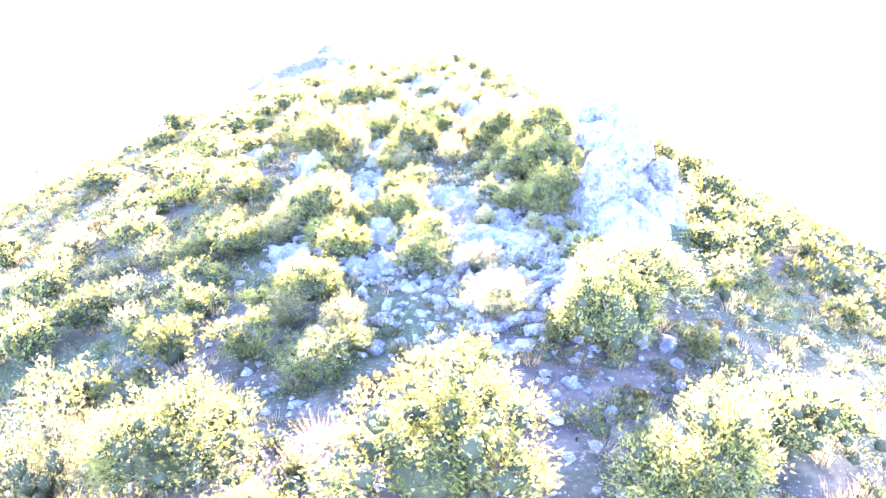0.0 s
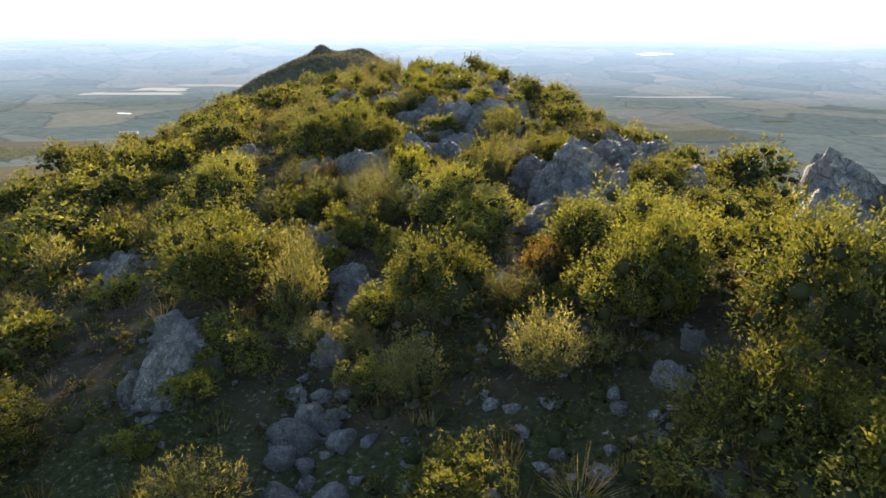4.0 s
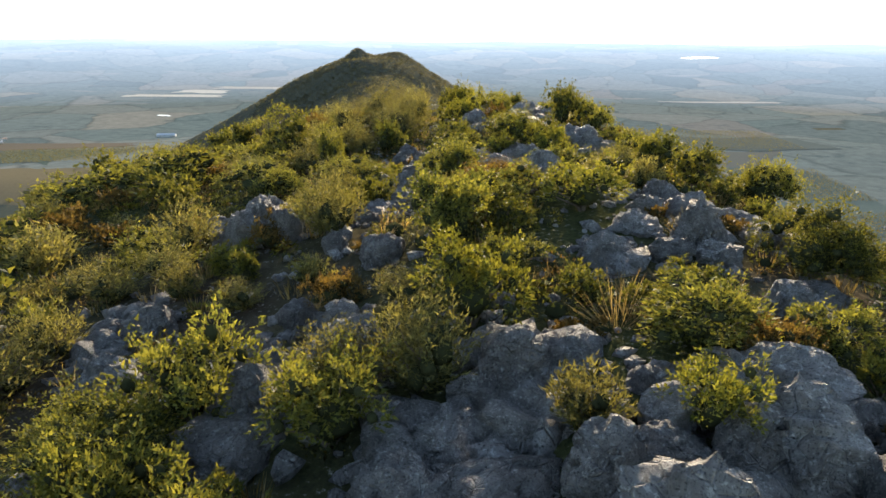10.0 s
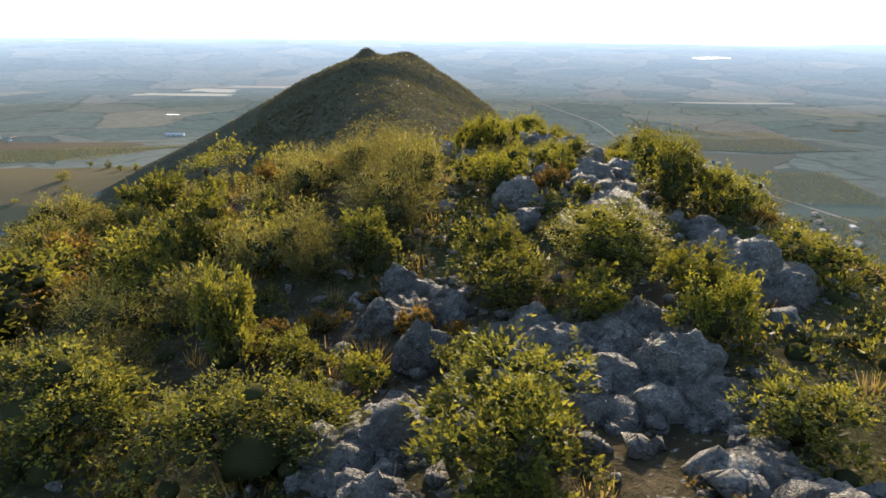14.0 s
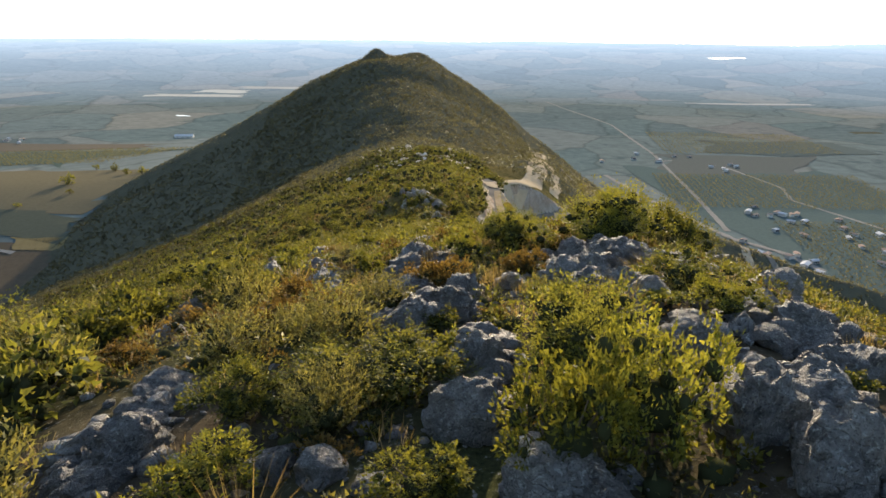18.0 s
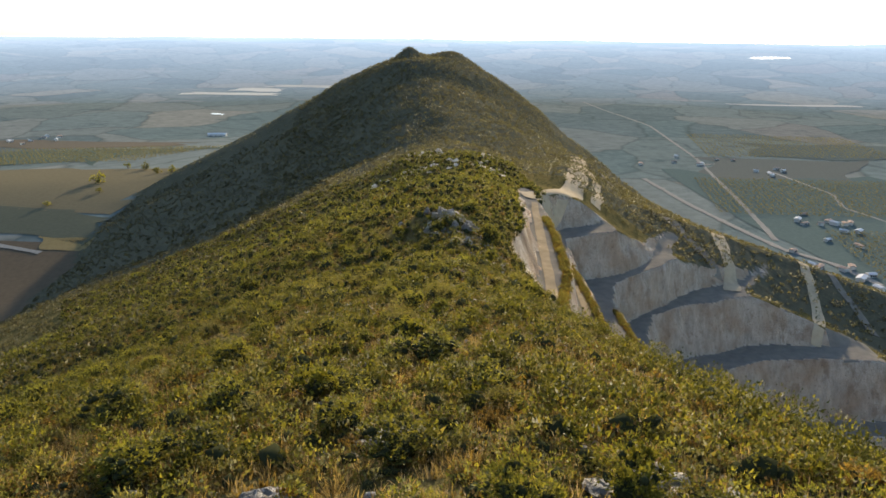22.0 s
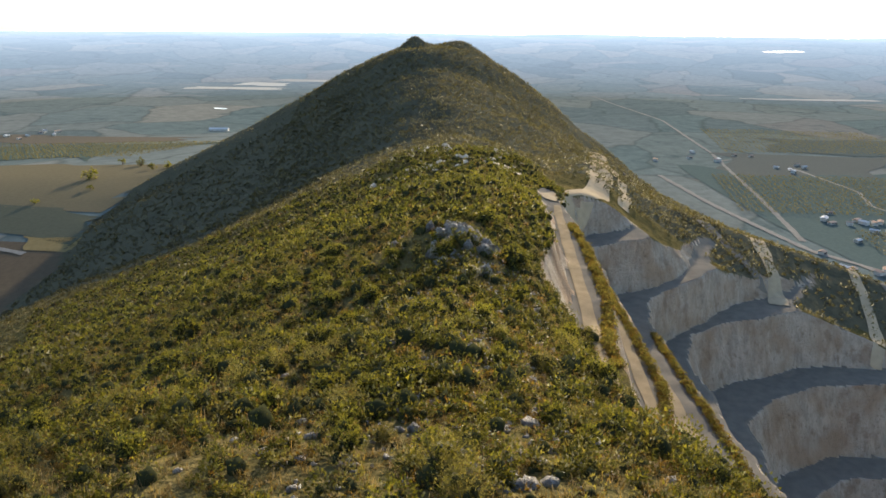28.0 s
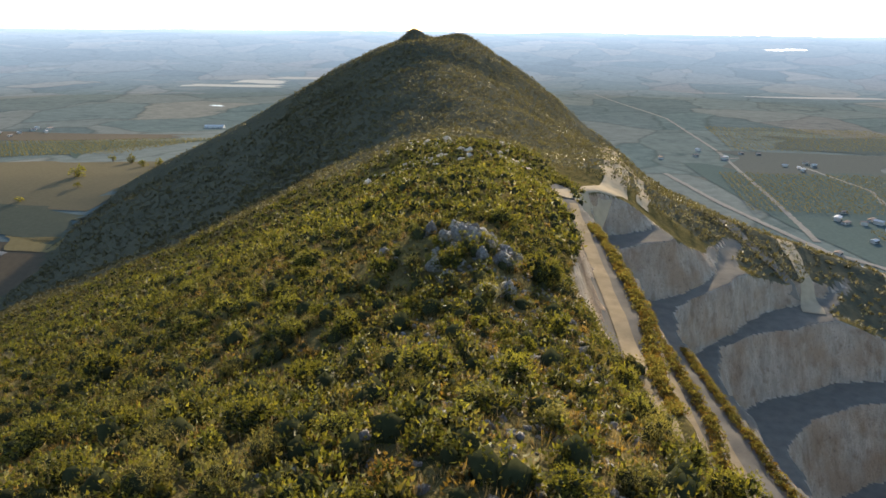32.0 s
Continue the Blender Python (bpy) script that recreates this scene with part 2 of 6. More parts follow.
DUST = gravel_material("pale_road_dust", (0.15, 0.143, 0.125), (0.23, 0.22, 0.195))
BARK = plain_material("bark", (0.12, 0.095, 0.07))
LENTISK = leaf_material("lentisk_leaf", (0.03, 0.038, 0.014), (0.066, 0.076, 0.022), (0.155, 0.152, 0.034), 0.42, 1.65)
OLIVE = leaf_material("olive_leaf", (0.045, 0.048, 0.024), (0.088, 0.088, 0.038), (0.175, 0.163, 0.06), 0.42, 1.55)
YELLOW = leaf_material("yellow_green_leaf", (0.056, 0.064, 0.015), (0.125, 0.126, 0.022), (0.175, 0.175, 0.036), 0.4, 1.4)
# washed-out leaf tone for far slopes and groves, with haze in the colour
HAZY_LEAF = leaf_material("hazy_hill_leaf", (0.076, 0.078, 0.05), (0.108, 0.105, 0.064), (0.145, 0.135, 0.078), 0.3, 1.3)
RUST = leaf_material("rusty_leaf", (0.05, 0.032, 0.012), (0.095, 0.062, 0.02), (0.165, 0.118, 0.042), 0.42, 1.4)
STRAW = leaf_material("dry_straw", (0.12, 0.09, 0.04), (0.22, 0.165, 0.08), (0.34, 0.26, 0.13), 0.4, 1.1)

# ---- ground ----
TABLE = np.random.default_rng(5).random((256, 256))


def vnoise(x, y, size, k=0):
    """Smooth value noise, -1 to 1, with bumps about size metres across."""
    u, v = np.asarray(x, float) / size + 37.1 * k, np.asarray(y, float) / size + 11.7 * k
    i, j = np.floor(u).astype(int), np.floor(v).astype(int)
    a, b = u - i, v - j
    a, b = a * a * (3 - 2 * a), b * b * (3 - 2 * b)
    t = lambda p, q: TABLE[p % 256, q % 256]
    return 2 * ((t(i, j) * (1 - a) + t(i + 1, j) * a) * (1 - b) + (t(i, j + 1) * (1 - a) + t(i + 1, j + 1) * a) * b) - 1


def smooth(a, lo, hi):
    t = np.clip((a - lo) / (hi - lo), 0, 1)
    return t * t * (3 - 2 * t)


CREST_Y = (-200, -60, -20, 0, 24, 33, 45, 55, 63, 72, 84, 92, 100, 104, 115, 150, 171, 205, 235, 292, 334, 380, 430, 500, 560, 650, 740, 806, 860, 1000, 1250)
CREST_Z = (-60, -22, -11, -9, -6.9, -5.8, -4.9, -4.2, -3.7, -3.5, -3.5, -4.0, -4.9, -5.8, -9.2, -20.0, -26.2, -34.4, -36.5, -39.5, -48, -51, -54, -59, -53, -37, -24, -21, -27, -75, -175)
CREST_X = (4, 4, 3, 3, 3, 3, 2.5, 2, 2, 2, 2, 2, 2, 1.5, 0, -6, -9, -12, -14, -13, -10, -20, -30, -40, -50, -66, -80, -84, -90, -110, -130)
# the quarry: level of each bench, width of the wall above it, and the foot of that wall from south to north and round the head
LEVELS = (-57.0, -73.5, -89.0, -104.5, -123.5, -146.0, -166.0)
FACE_WIDE = (4.2, 4.5, 6.0, 3.6, 7.5, 9.0, 9.0)
WALL_FOOT = (
    ((34, 150), (14, 205), (7, 232), (6.5, 262), (6.5, 300), (6, 342), (9, 372), (24, 398), (40, 425)),
    ((45, 150), (27, 205), (20, 240), (19, 300), (15.5, 340), (16.5, 362), (22, 370), (30, 373.5), (42, 378), (52, 392), (60, 415)),
    ((58, 150), (40, 205), (34, 250), (31, 290), (27.5, 325), (28, 349), (36, 356), (45, 360), (53, 371), (64, 387), (76, 410)),
    ((72, 150), (56, 205), (49, 250), (44, 295), (41, 330), (44, 349), (55, 359), (68, 374), (79, 386), (93, 393), (106, 406)),
    ((88, 150), (72, 205), (66, 250), (62, 300), (60, 335), (64, 352), (74, 361), (88, 366), (104, 374), (118, 376), (132, 375), (150, 378)),
    ((104, 150), (90, 205), (82, 260), (78, 310), (80, 329), (90, 342), (108, 351), (126, 355), (143, 355), (170, 356)),
    ((112, 150), (100, 205), (94, 260), (90, 300), (95, 318), (110, 330), (126, 334), (143, 335), (175, 336)),
)


def natural(x, y):
    zc, xc = np.interp(y, CREST_Y, CREST_Z), np.interp(y, CREST_Y, CREST_X)
    flat = 21 * smooth(y, 690, 795)
    u, v = np.maximum(xc - flat - x, 0), np.maximum(x - xc - flat, 0)
    left = np.where(u < 32, 0.1 * u + 0.0055 * u * u, 8.83 + np.interp(y, (480, 700, 790), (0.45, 0.475, 0.525)) * (u - 32))
    steep = np.interp(y, (-50, 58, 70, 104, 116, 160, 230, 335, 390, 440, 500, 640, 806), (0.55, 0.5, 0.56, 0.58, 0.45, 0.42, 0.5, 0.47, 0.44, 0.32, 0.36, 0.61, 0.82))
    soft = np.interp(y, (0, 40, 56, 68, 104, 116, 150, 215, 380, 450, 560, 806), (10, 12, 10, 6, 6, 15, 14, 4, 4, 14, 30, 34))
    right = steep * (np.sqrt(v * v + soft * soft) - soft)
    z = zc - left - right
    z = z + 9 * np.exp(-(((x + 103) / 11) ** 2 + ((y - 806) / 20) ** 2)) + 5 * np.exp(-(((x + 62) / 19) ** 2 + ((y - 806) / 24) ** 2))
    # the high knoll of rock at the ridge's eastern edge
    z = z + 1.6 * np.exp(-(((x - 8) / 3.0) ** 2 + ((y - 31) / 5.5) ** 2)) + 0.7 * np.exp(-(((x - 5.5) / 2.5) ** 2 + ((y - 44) / 4) ** 2))
    # the shoulder that carries the haul road
    t = np.clip((y - 385) / 160, 0, 1)
    z = z + (7 + 3 * t) * np.exp(-((x - 24 - 22 * t) / 17) ** 2) * np.exp(-((y - 385 - 160 * t) / 24) ** 2)
    z = z + 4 * np.exp(-(((x + 8) / 16) ** 2 + ((y - 412) / 16) ** 2))
    z = z + 3.5 * np.exp(-(((x + 17) / 7) ** 2 + ((y - 233) / 9) ** 2))
    return z


def plain_level(x, y):
    r = np.hypot(x + 250, y - 650)
    return -188 - 30 * smooth(np.hypot(x, y - 90), 2130, 2330) + 34 * (1 - smooth(r, 180, 820)) * smooth(-x, -40, 120) * smooth(y, 440, 800) + 5 * vnoise(x, y, 420, 3) * smooth(r, 500, 1200)


def inside(x, y, line):
    """Distance from a line of points, positive to the right of it."""
    best, sign = np.full(x.shape, 1e9), np.ones(x.shape)
    for (x0, y0), (x1, y1) in zip(line, line[1:]):
        dx, dy = x1 - x0, y1 - y0
        t = np.clip(((x - x0) * dx + (y - y0) * dy) / (dx * dx + dy * dy), 0, 1)
        d = np.hypot(x - x0 - t * dx, y - y0 - t * dy)
        nearer = d < best - 1e-6
        side = np.where((x - x0) * dy - (y - y0) * dx > 0, 1.0, -1.0)
        best, sign = np.where(nearer, d, best), np.where(nearer, side, sign)
    return best * sign


def pit(z, x, y):
    """Cuts the stepped quarry into the slope. Also gives the level number (0 outside)."""
    z, lev = np.array(z, float), np.zeros(np.shape(z))
    at = (y > 150) & (y < 440) & (x > -6) & (x < 200)
    if not at.any():
        return z, lev
    px, py, pz, pl = x[at], y[at], z[at], lev[at]
    wob = 1.1 * vnoise(px, py, 17, 6) + 0.8 * vnoise(px, py, 7, 7) + 0.22 * vnoise(px, py, 2.6, 5)
    for k, (lz, wide, line) in enumerate(zip(LEVELS, FACE_WIDE, WALL_FOOT)):
        d = inside(px, py, line) + wob
        if k == 0:
            lz = np.interp(py, (225, 250, 345), (-52.0, -55.5, -58.0))
        lz = lz + 0.3 * vnoise(px, py, 5, 8)
        wide = wide * np.interp(py, (195, 240, 262), (4.0, 1.7, 1.0))
        t = np.clip((d + wide) / wide, 0, 1) * smooth(py, 150, 215)
        pl = np.where((t > 0.02) & (lz < pz), k + 1, pl)
        pz = np.where(lz < pz, pz + (lz - pz) * t, pz)
    z[at], lev[at] = pz, pl
    return z, lev


def height(x, y):
    x, y = np.asarray(x, float), np.asarray(y, float)
    z = natural(x, y)
    far = smooth(y, 110, 160)
    z = z + (0.35 * vnoise(x, y, 7, 1) + 0.16 * vnoise(x, y, 2.2, 2)) * (1 - far) + far * (1.1 * vnoise(x, y, 24, 1) + 0.5 * vnoise(x, y, 8, 2))
    z = z + smooth(y, 450, 650) * (2.4 * vnoise(x, y, 60, 8) + 1.3 * vnoise(x, y, 26, 9)) * (1 - smooth(y, 1000, 1200))
    p = plain_level(x, y)
    z = np.where(z > p, p + np.sqrt((z - p) ** 2 + 36) - 6 * np.exp(-np.maximum(z - p, 0) / 6), p - 0 * z)
    return pit(z, x, y)


def ground_z(x, y):
    return float(height(np.array([x]), np.array([y]))[0][0])


def part(name, data, material, parent=None, label=""):
    """One mesh object, from a mesh or a bmesh, under a thing."""
    if isinstance(data, bmesh.types.BMesh):
        me = bpy.data.meshes.new(name)
        data.to_mesh(me)
        data.free()
        data = me
    if material is not None and not data.materials:
        data.materials.append(material)
    ob = new(name, data)
    ob.parent = parent
    return tagged(ob, label) if label else ob


def mesh_of(name, verts, faces, material=None, soft=False, inner=0):
    """A mesh from arrays; its last inner faces are dark twig lumps for foliage's inner shade."""
    me = bpy.data.meshes.new(name)
    verts, faces = np.asarray(verts, np.float32), np.asarray(faces, np.int32)
    me.vertices.add(len(verts))
    me.vertices.foreach_set("co", verts.ravel())
    n = faces.shape[1]
    me.loops.add(faces.size)
    me.loops.foreach_set("vertex_index", faces.ravel())
    me.polygons.add(len(faces))
    me.polygons.foreach_set("loop_start", np.arange(0, faces.size, n, dtype=np.int32))
    if soft:
        me.polygons.foreach_set("use_smooth", np.ones(len(faces), bool))
    if material is not None:
        me.materials.append(material)
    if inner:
        me.materials.append(SHADED_TWIGS)
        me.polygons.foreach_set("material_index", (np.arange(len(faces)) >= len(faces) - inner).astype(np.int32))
    me.update(calc_edges=True)
    return me


def spaced(*runs):
    """A rising row of numbers from (start, end, step) runs."""
    out = [np.arange(a, b, s) for a, b, s in runs]
    return np.concatenate(out + [[runs[-1][1]]])


def grow(a, b, first, rate):
    out, s = [a], first
    while abs(out[-1]) < abs(b):
        out.append(out[-1] + math.copysign(s, b))
        s *= rate
    return np.array(out)


gx = np.concatenate([grow(-470, -2300, 8, 1.12)[:0:-1], spaced((-470, -130, 6), (-130, -34, 2.4), (-34, 30, 0.8), (30, 112, 0.9), (112, 130, 2.0), (130, 360, 6)), grow(360, 2300, 8, 1.12)[1:]])
gy = np.concatenate([grow(-40, -900, 2, 1.15)[:0:-1], spaced((-40, 125, 0.8), (125, 240, 1.4), (240, 400, 0.85), (400, 560, 3), (560, 1300, 6)), grow(1300, 2600, 8, 1.1)[1:]])
X, Y = np.meshgrid(gx, gy)
Z, LEV = height(X, Y)
n_x, n_y = len(gx), len(gy)
idx = np.arange(n_x * n_y).reshape(n_y, n_x)
quads = np.stack([idx[:-1, :-1], idx[:-1, 1:], idx[1:, 1:], idx[1:, :-1]], -1).reshape(-1, 4)
ground = part("ground", mesh_of("ground", np.stack([X, Y, Z], -1).reshape(-1, 3), quads, None, True), None)
tagged(ground, "rocky scrub-covered ridge, stepped quarry and farmland plain", "ground", kind="structure")
TILLED = gravel_material("tilled_brown_soil", (0.07, 0.056, 0.04), (0.1, 0.08, 0.055))
for m in (SOIL, SLOPE, HAZY_HILL, HAZY_FIELD, FACE, BENCH, TILLED):
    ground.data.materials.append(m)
mid = lambda A: (A[:-1, :-1] + A[1:, 1:]) / 2
cx, cy, cz = mid(X), mid(Y), mid(Z)
fall = (np.abs(Z[1:, 1:] - Z[:-1, 1:]) / np.maximum(Y[1:, 1:] - Y[:-1, 1:], .01)) ** 2 + (np.abs(Z[1:, 1:] - Z[1:, :-1]) / np.maximum(X[1:, 1:] - X[1:, :-1], .01)) ** 2
inpit = np.maximum(LEV[1:, 1:], LEV[:-1, :-1]) > 0
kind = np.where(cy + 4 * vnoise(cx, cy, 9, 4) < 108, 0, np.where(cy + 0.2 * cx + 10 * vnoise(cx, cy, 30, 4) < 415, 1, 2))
kind = np.where(cz < plain_level(cx, cy) + 0.5 + 0.5 * vnoise(cx, cy, 40, 2), 3, kind)
kind = np.where((kind == 3) & (cx > -640) & (cx < -230) & (cy > 380) & (cy < 622), 6, kind)
kind = np.where(inpit & (cy > 246 + 5 * vnoise(cx, cy, 8, 3)), np.where(fall > 0.45, 4, 5), np.where(inpit & (fall > 3.0), 4, kind))
ground.data.polygons.foreach_set("material_index", kind.ravel().astype(np.int32))

# far country, up to the horizon: so far off that it never shifts
far_r = np.concatenate([np.linspace(1850, 2500, 8), np.linspace(2650, 4850, 40)])
true_r = np.where(far_r < 2300, far_r, 2300 + (far_r - 2300) * 1.2 + (np.maximum(far_r - 2300, 0) / 2550) ** 3 * 26000)
ang = np.linspace(0, 2 * math.pi, 361)[:-1]
R, A = np.meshgrid(far_r, ang)
TR = np.broadcast_to(true_r, R.shape)
BX, BY = R * np.sin(A), R * np.cos(A) + 90
BZ = -190 * R / TR + 10 * vnoise(BX, BY, 500, 2) * (R - 1850) / 3000
BZ[:, :3] -= 6
k, n_r = np.arange(360), len(far_r)
bi = np.arange(360 * n_r).reshape(360, n_r)
bq = np.stack([bi[:, :-1], np.roll(bi, -1, 0)[:, :-1], np.roll(bi, -1, 0)[:, 1:], bi[:, 1:]], -1).reshape(-1, 4)


def far_material():
    """The same farmland far off, with haze put in as blue surface glow growing with distance."""
    m = HAZY_FIELD.copy()
    m.name = "hazy_distance"
    nt = m.node_tree
    b = nt.nodes["Principled BSDF"]
    p = place_of(nt)
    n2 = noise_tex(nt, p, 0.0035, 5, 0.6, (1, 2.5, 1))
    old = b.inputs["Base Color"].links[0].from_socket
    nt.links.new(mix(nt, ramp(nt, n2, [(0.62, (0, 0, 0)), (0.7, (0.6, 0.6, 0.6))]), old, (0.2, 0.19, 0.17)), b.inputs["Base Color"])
    # emission stands in for scattered light of the hazy air
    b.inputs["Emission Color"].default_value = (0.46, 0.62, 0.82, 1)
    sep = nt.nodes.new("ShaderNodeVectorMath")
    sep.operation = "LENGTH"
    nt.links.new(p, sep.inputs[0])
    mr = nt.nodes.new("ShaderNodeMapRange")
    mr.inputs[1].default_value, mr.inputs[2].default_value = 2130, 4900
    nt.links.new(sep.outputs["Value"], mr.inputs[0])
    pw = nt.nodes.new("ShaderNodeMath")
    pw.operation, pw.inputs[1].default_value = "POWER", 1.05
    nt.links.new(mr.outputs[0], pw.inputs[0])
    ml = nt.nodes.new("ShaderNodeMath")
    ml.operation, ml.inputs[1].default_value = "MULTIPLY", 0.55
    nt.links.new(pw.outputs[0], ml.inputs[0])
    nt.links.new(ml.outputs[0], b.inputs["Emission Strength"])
    return m


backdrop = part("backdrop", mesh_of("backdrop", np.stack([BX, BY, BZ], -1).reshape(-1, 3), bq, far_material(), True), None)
tagged(backdrop, "hazy blue farmland fading to the horizon", "backdrop", kind="structure")

# ---- plants: foliage is made of single leaves, in the sizes that the bushes have ----
def leaf_quads(base, way, length, width, spin):
    """Kite-shaped leaves from rows of base points and unit directions."""
    n = len(base)
    side = np.cross(way, spin)
    side /= np.linalg.norm(side, axis=1, keepdims=True) + 1e-9
    up = np.cross(side, way)
    mid_ = base + way * (length * 0.5)[:, None]
    v = np.stack([base, mid_ + side * (width / 2)[:, None] + up * (width * 0.15)[:, None], base + way * length[:, None],
                  mid_ - side * (width / 2)[:, None] + up * (width * 0.15)[:, None]], 1).reshape(-1, 3)
    return v, np.arange(4 * n).reshape(n, 4)


def leaf_tris(base, way, length, width, spin):
    """Pointed three-cornered leaves, for foliage that stays far off."""
    n = len(base)
    side = unit(np.cross(way, spin)) * (width / 2)[:, None]
    v = np.stack([base + side, base + way * length[:, None], base - side], 1).reshape(-1, 3)
    return v, np.arange(3 * n).reshape(n, 3)


def unit(v):
    return v / (np.linalg.norm(v, axis=1, keepdims=True) + 1e-9)


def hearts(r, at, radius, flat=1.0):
    """Dark lumps for the twigs and shade inside each leafy clump: knobbly and twenty-sided."""
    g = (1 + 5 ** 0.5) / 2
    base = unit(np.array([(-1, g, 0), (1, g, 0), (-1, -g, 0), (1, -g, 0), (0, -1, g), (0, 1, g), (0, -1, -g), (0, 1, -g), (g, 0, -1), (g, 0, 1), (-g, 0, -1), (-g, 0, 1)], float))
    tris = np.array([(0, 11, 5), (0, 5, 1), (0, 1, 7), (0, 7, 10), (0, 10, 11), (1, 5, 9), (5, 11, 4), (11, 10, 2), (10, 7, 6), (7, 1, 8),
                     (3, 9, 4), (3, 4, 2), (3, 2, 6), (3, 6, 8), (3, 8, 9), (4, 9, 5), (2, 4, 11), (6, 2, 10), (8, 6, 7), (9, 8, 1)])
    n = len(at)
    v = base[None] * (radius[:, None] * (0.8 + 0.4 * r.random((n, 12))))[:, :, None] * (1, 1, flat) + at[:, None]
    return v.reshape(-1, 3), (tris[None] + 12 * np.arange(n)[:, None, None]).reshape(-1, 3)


def bush_leaves(r, w, h, leaves, size, clumps, lean=0.35, shape=leaf_quads):
    """A rounded bush of leafy clumps, wide w and high h, with gaps, leafy shoots and an uneven outline."""
    d = unit(r.normal(size=(clumps, 3)))
    d[:, 2] = np.abs(d[:, 2]) * 1.25 - 0.4
    rad = 0.5 + 0.5 * r.random(clumps) ** 0.7
    lobes = 5
    la = 2 * math.pi * (np.arange(lobes) / lobes + 0.13 * r.normal(size=lobes))
    lq, big = 0.24 * w * (0.55 + 0.75 * r.random(lobes)), 0.24 + 0.09 * r.random(lobes)
    k_ = np.arange(clumps) % lobes
    lobe = np.stack([np.cos(la) * lq, np.sin(la) * lq, h * (0.3 + 0.24 * r.random(lobes))], 1)
    c = lobe[k_] + d * (rad * big[k_])[:, None] * (w, w, h * 1.45)
    c[:, 2] = np.clip(c[:, 2], 0.06 * h, h)
    cr = w * (0.075 + 0.09 * r.random(clumps))
    pick = r.integers(0, clumps, leaves)
    o = unit(r.normal(size=(leaves, 3)) + 0.5 * d[pick] + (0, 0, 0.2)) * (0.5 + 0.6 * r.random(leaves))[:, None]
    shoot = r.random(leaves) < 0.16
    o[:, 2] *= 0.85
    base = c[pick] + o * cr[pick][:, None]
    base[shoot] = c[pick[shoot]] + (np.stack([0.5 * np.sin(pick[shoot] * 3.1), 0.5 * np.cos(pick[shoot] * 5.3), 1 + 0 * pick[shoot]], 1)
                                    * (0.8 + 0.9 * r.random(shoot.sum()))[:, None] + 0.13 * r.normal(size=(shoot.sum(), 3))) * cr[pick[shoot]][:, None]
    base[:, 2] = np.maximum(base[:, 2], 0.02)
    way = unit(o + 0.5 * d[pick] + (0, 0, lean) + 0.5 * r.normal(size=(leaves, 3)))
    length = size * (0.7 + 0.7 * r.random(leaves))
    v, f = shape(base, way, length, length * 0.55, r.normal(size=(leaves, 3)))
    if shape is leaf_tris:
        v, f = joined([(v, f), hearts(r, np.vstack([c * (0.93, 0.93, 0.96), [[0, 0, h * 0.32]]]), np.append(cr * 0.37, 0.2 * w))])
    return v, f, c


def broom_leaves(r, w, h, sprigs, per, size, shape=leaf_quads):
    """Feathery upright sprigs, fanning out from the base."""
    a, q = r.random(sprigs) * 2 * math.pi, np.sqrt(r.random(sprigs))
    tip = np.stack([np.cos(a) * q * w * 0.5, np.sin(a) * q * w * 0.5, h * (1.0 - 0.5 * q ** 2.2) * (0.72 + 0.33 * r.random(sprigs))], 1)
    foot = np.stack([tip[:, 0] * 0.35, tip[:, 1] * 0.35, 0.1 * h + 0 * a], 1)
    t = 0.06 + 0.94 * r.random((sprigs, per)) ** 0.8
    bend = (t ** 1.6)[:, :, None]
    pts = foot[:, None] * (1 - bend) + tip[:, None] * bend
    pts[:, :, 2] = foot[:, None, 2] * (1 - t) + tip[:, None, 2] * t
    pts = pts.reshape(-1, 3) + r.normal(size=(sprigs * per, 3)) * 0.018 * w
    axis = np.repeat(unit(tip - foot), per, 0)
    way = unit(axis + 0.55 * r.normal(size=pts.shape))
    length = size * (0.7 + 0.8 * r.random(len(pts)))
    v, f = shape(pts, way, length, length * 0.3, r.normal(size=pts.shape))
    if shape is leaf_tris:
        q2 = unit(r.normal(size=(9, 3))) * (0.22 * w, 0.22 * w, 0.16 * h) + (0, 0, h * 0.36)
        v, f = joined([(v, f), hearts(r, q2, 0.075 * w * (0.7 + 0.5 * r.random(9)), 1.6)])
    return v, f, tip[:10] * 0.8


def fan_leaves(r, w, h, fans, blades=13):
    """Stiff fans of pointed blades on bare stalks."""
    a, q = r.random(fans) * 2 * math.pi, np.sqrt(r.random(fans))
    way = unit(np.stack([np.cos(a) * q, np.sin(a) * q, 0.45 + 0.6 * (1 - q)], 1))
    hub = way * (h * (0.45 + 0.3 * r.random(fans)))[:, None]
    side = unit(np.cross(way, r.normal(size=(fans, 3))))
    spread = np.linspace(-1.35, 1.35, blades)
    dirs = (way[:, None] * np.cos(spread)[None, :, None] + side[:, None] * np.sin(spread)[None, :, None]).reshape(-1, 3)
    n = len(dirs)
    v, f = leaf_quads(np.repeat(hub, blades, 0), dirs, w * 0.3 * (0.75 + 0.4 * r.random(n)), 0.05 + 0 * dirs[:, 0], np.repeat(np.cross(way, side), blades, 0))
    return v, f, hub


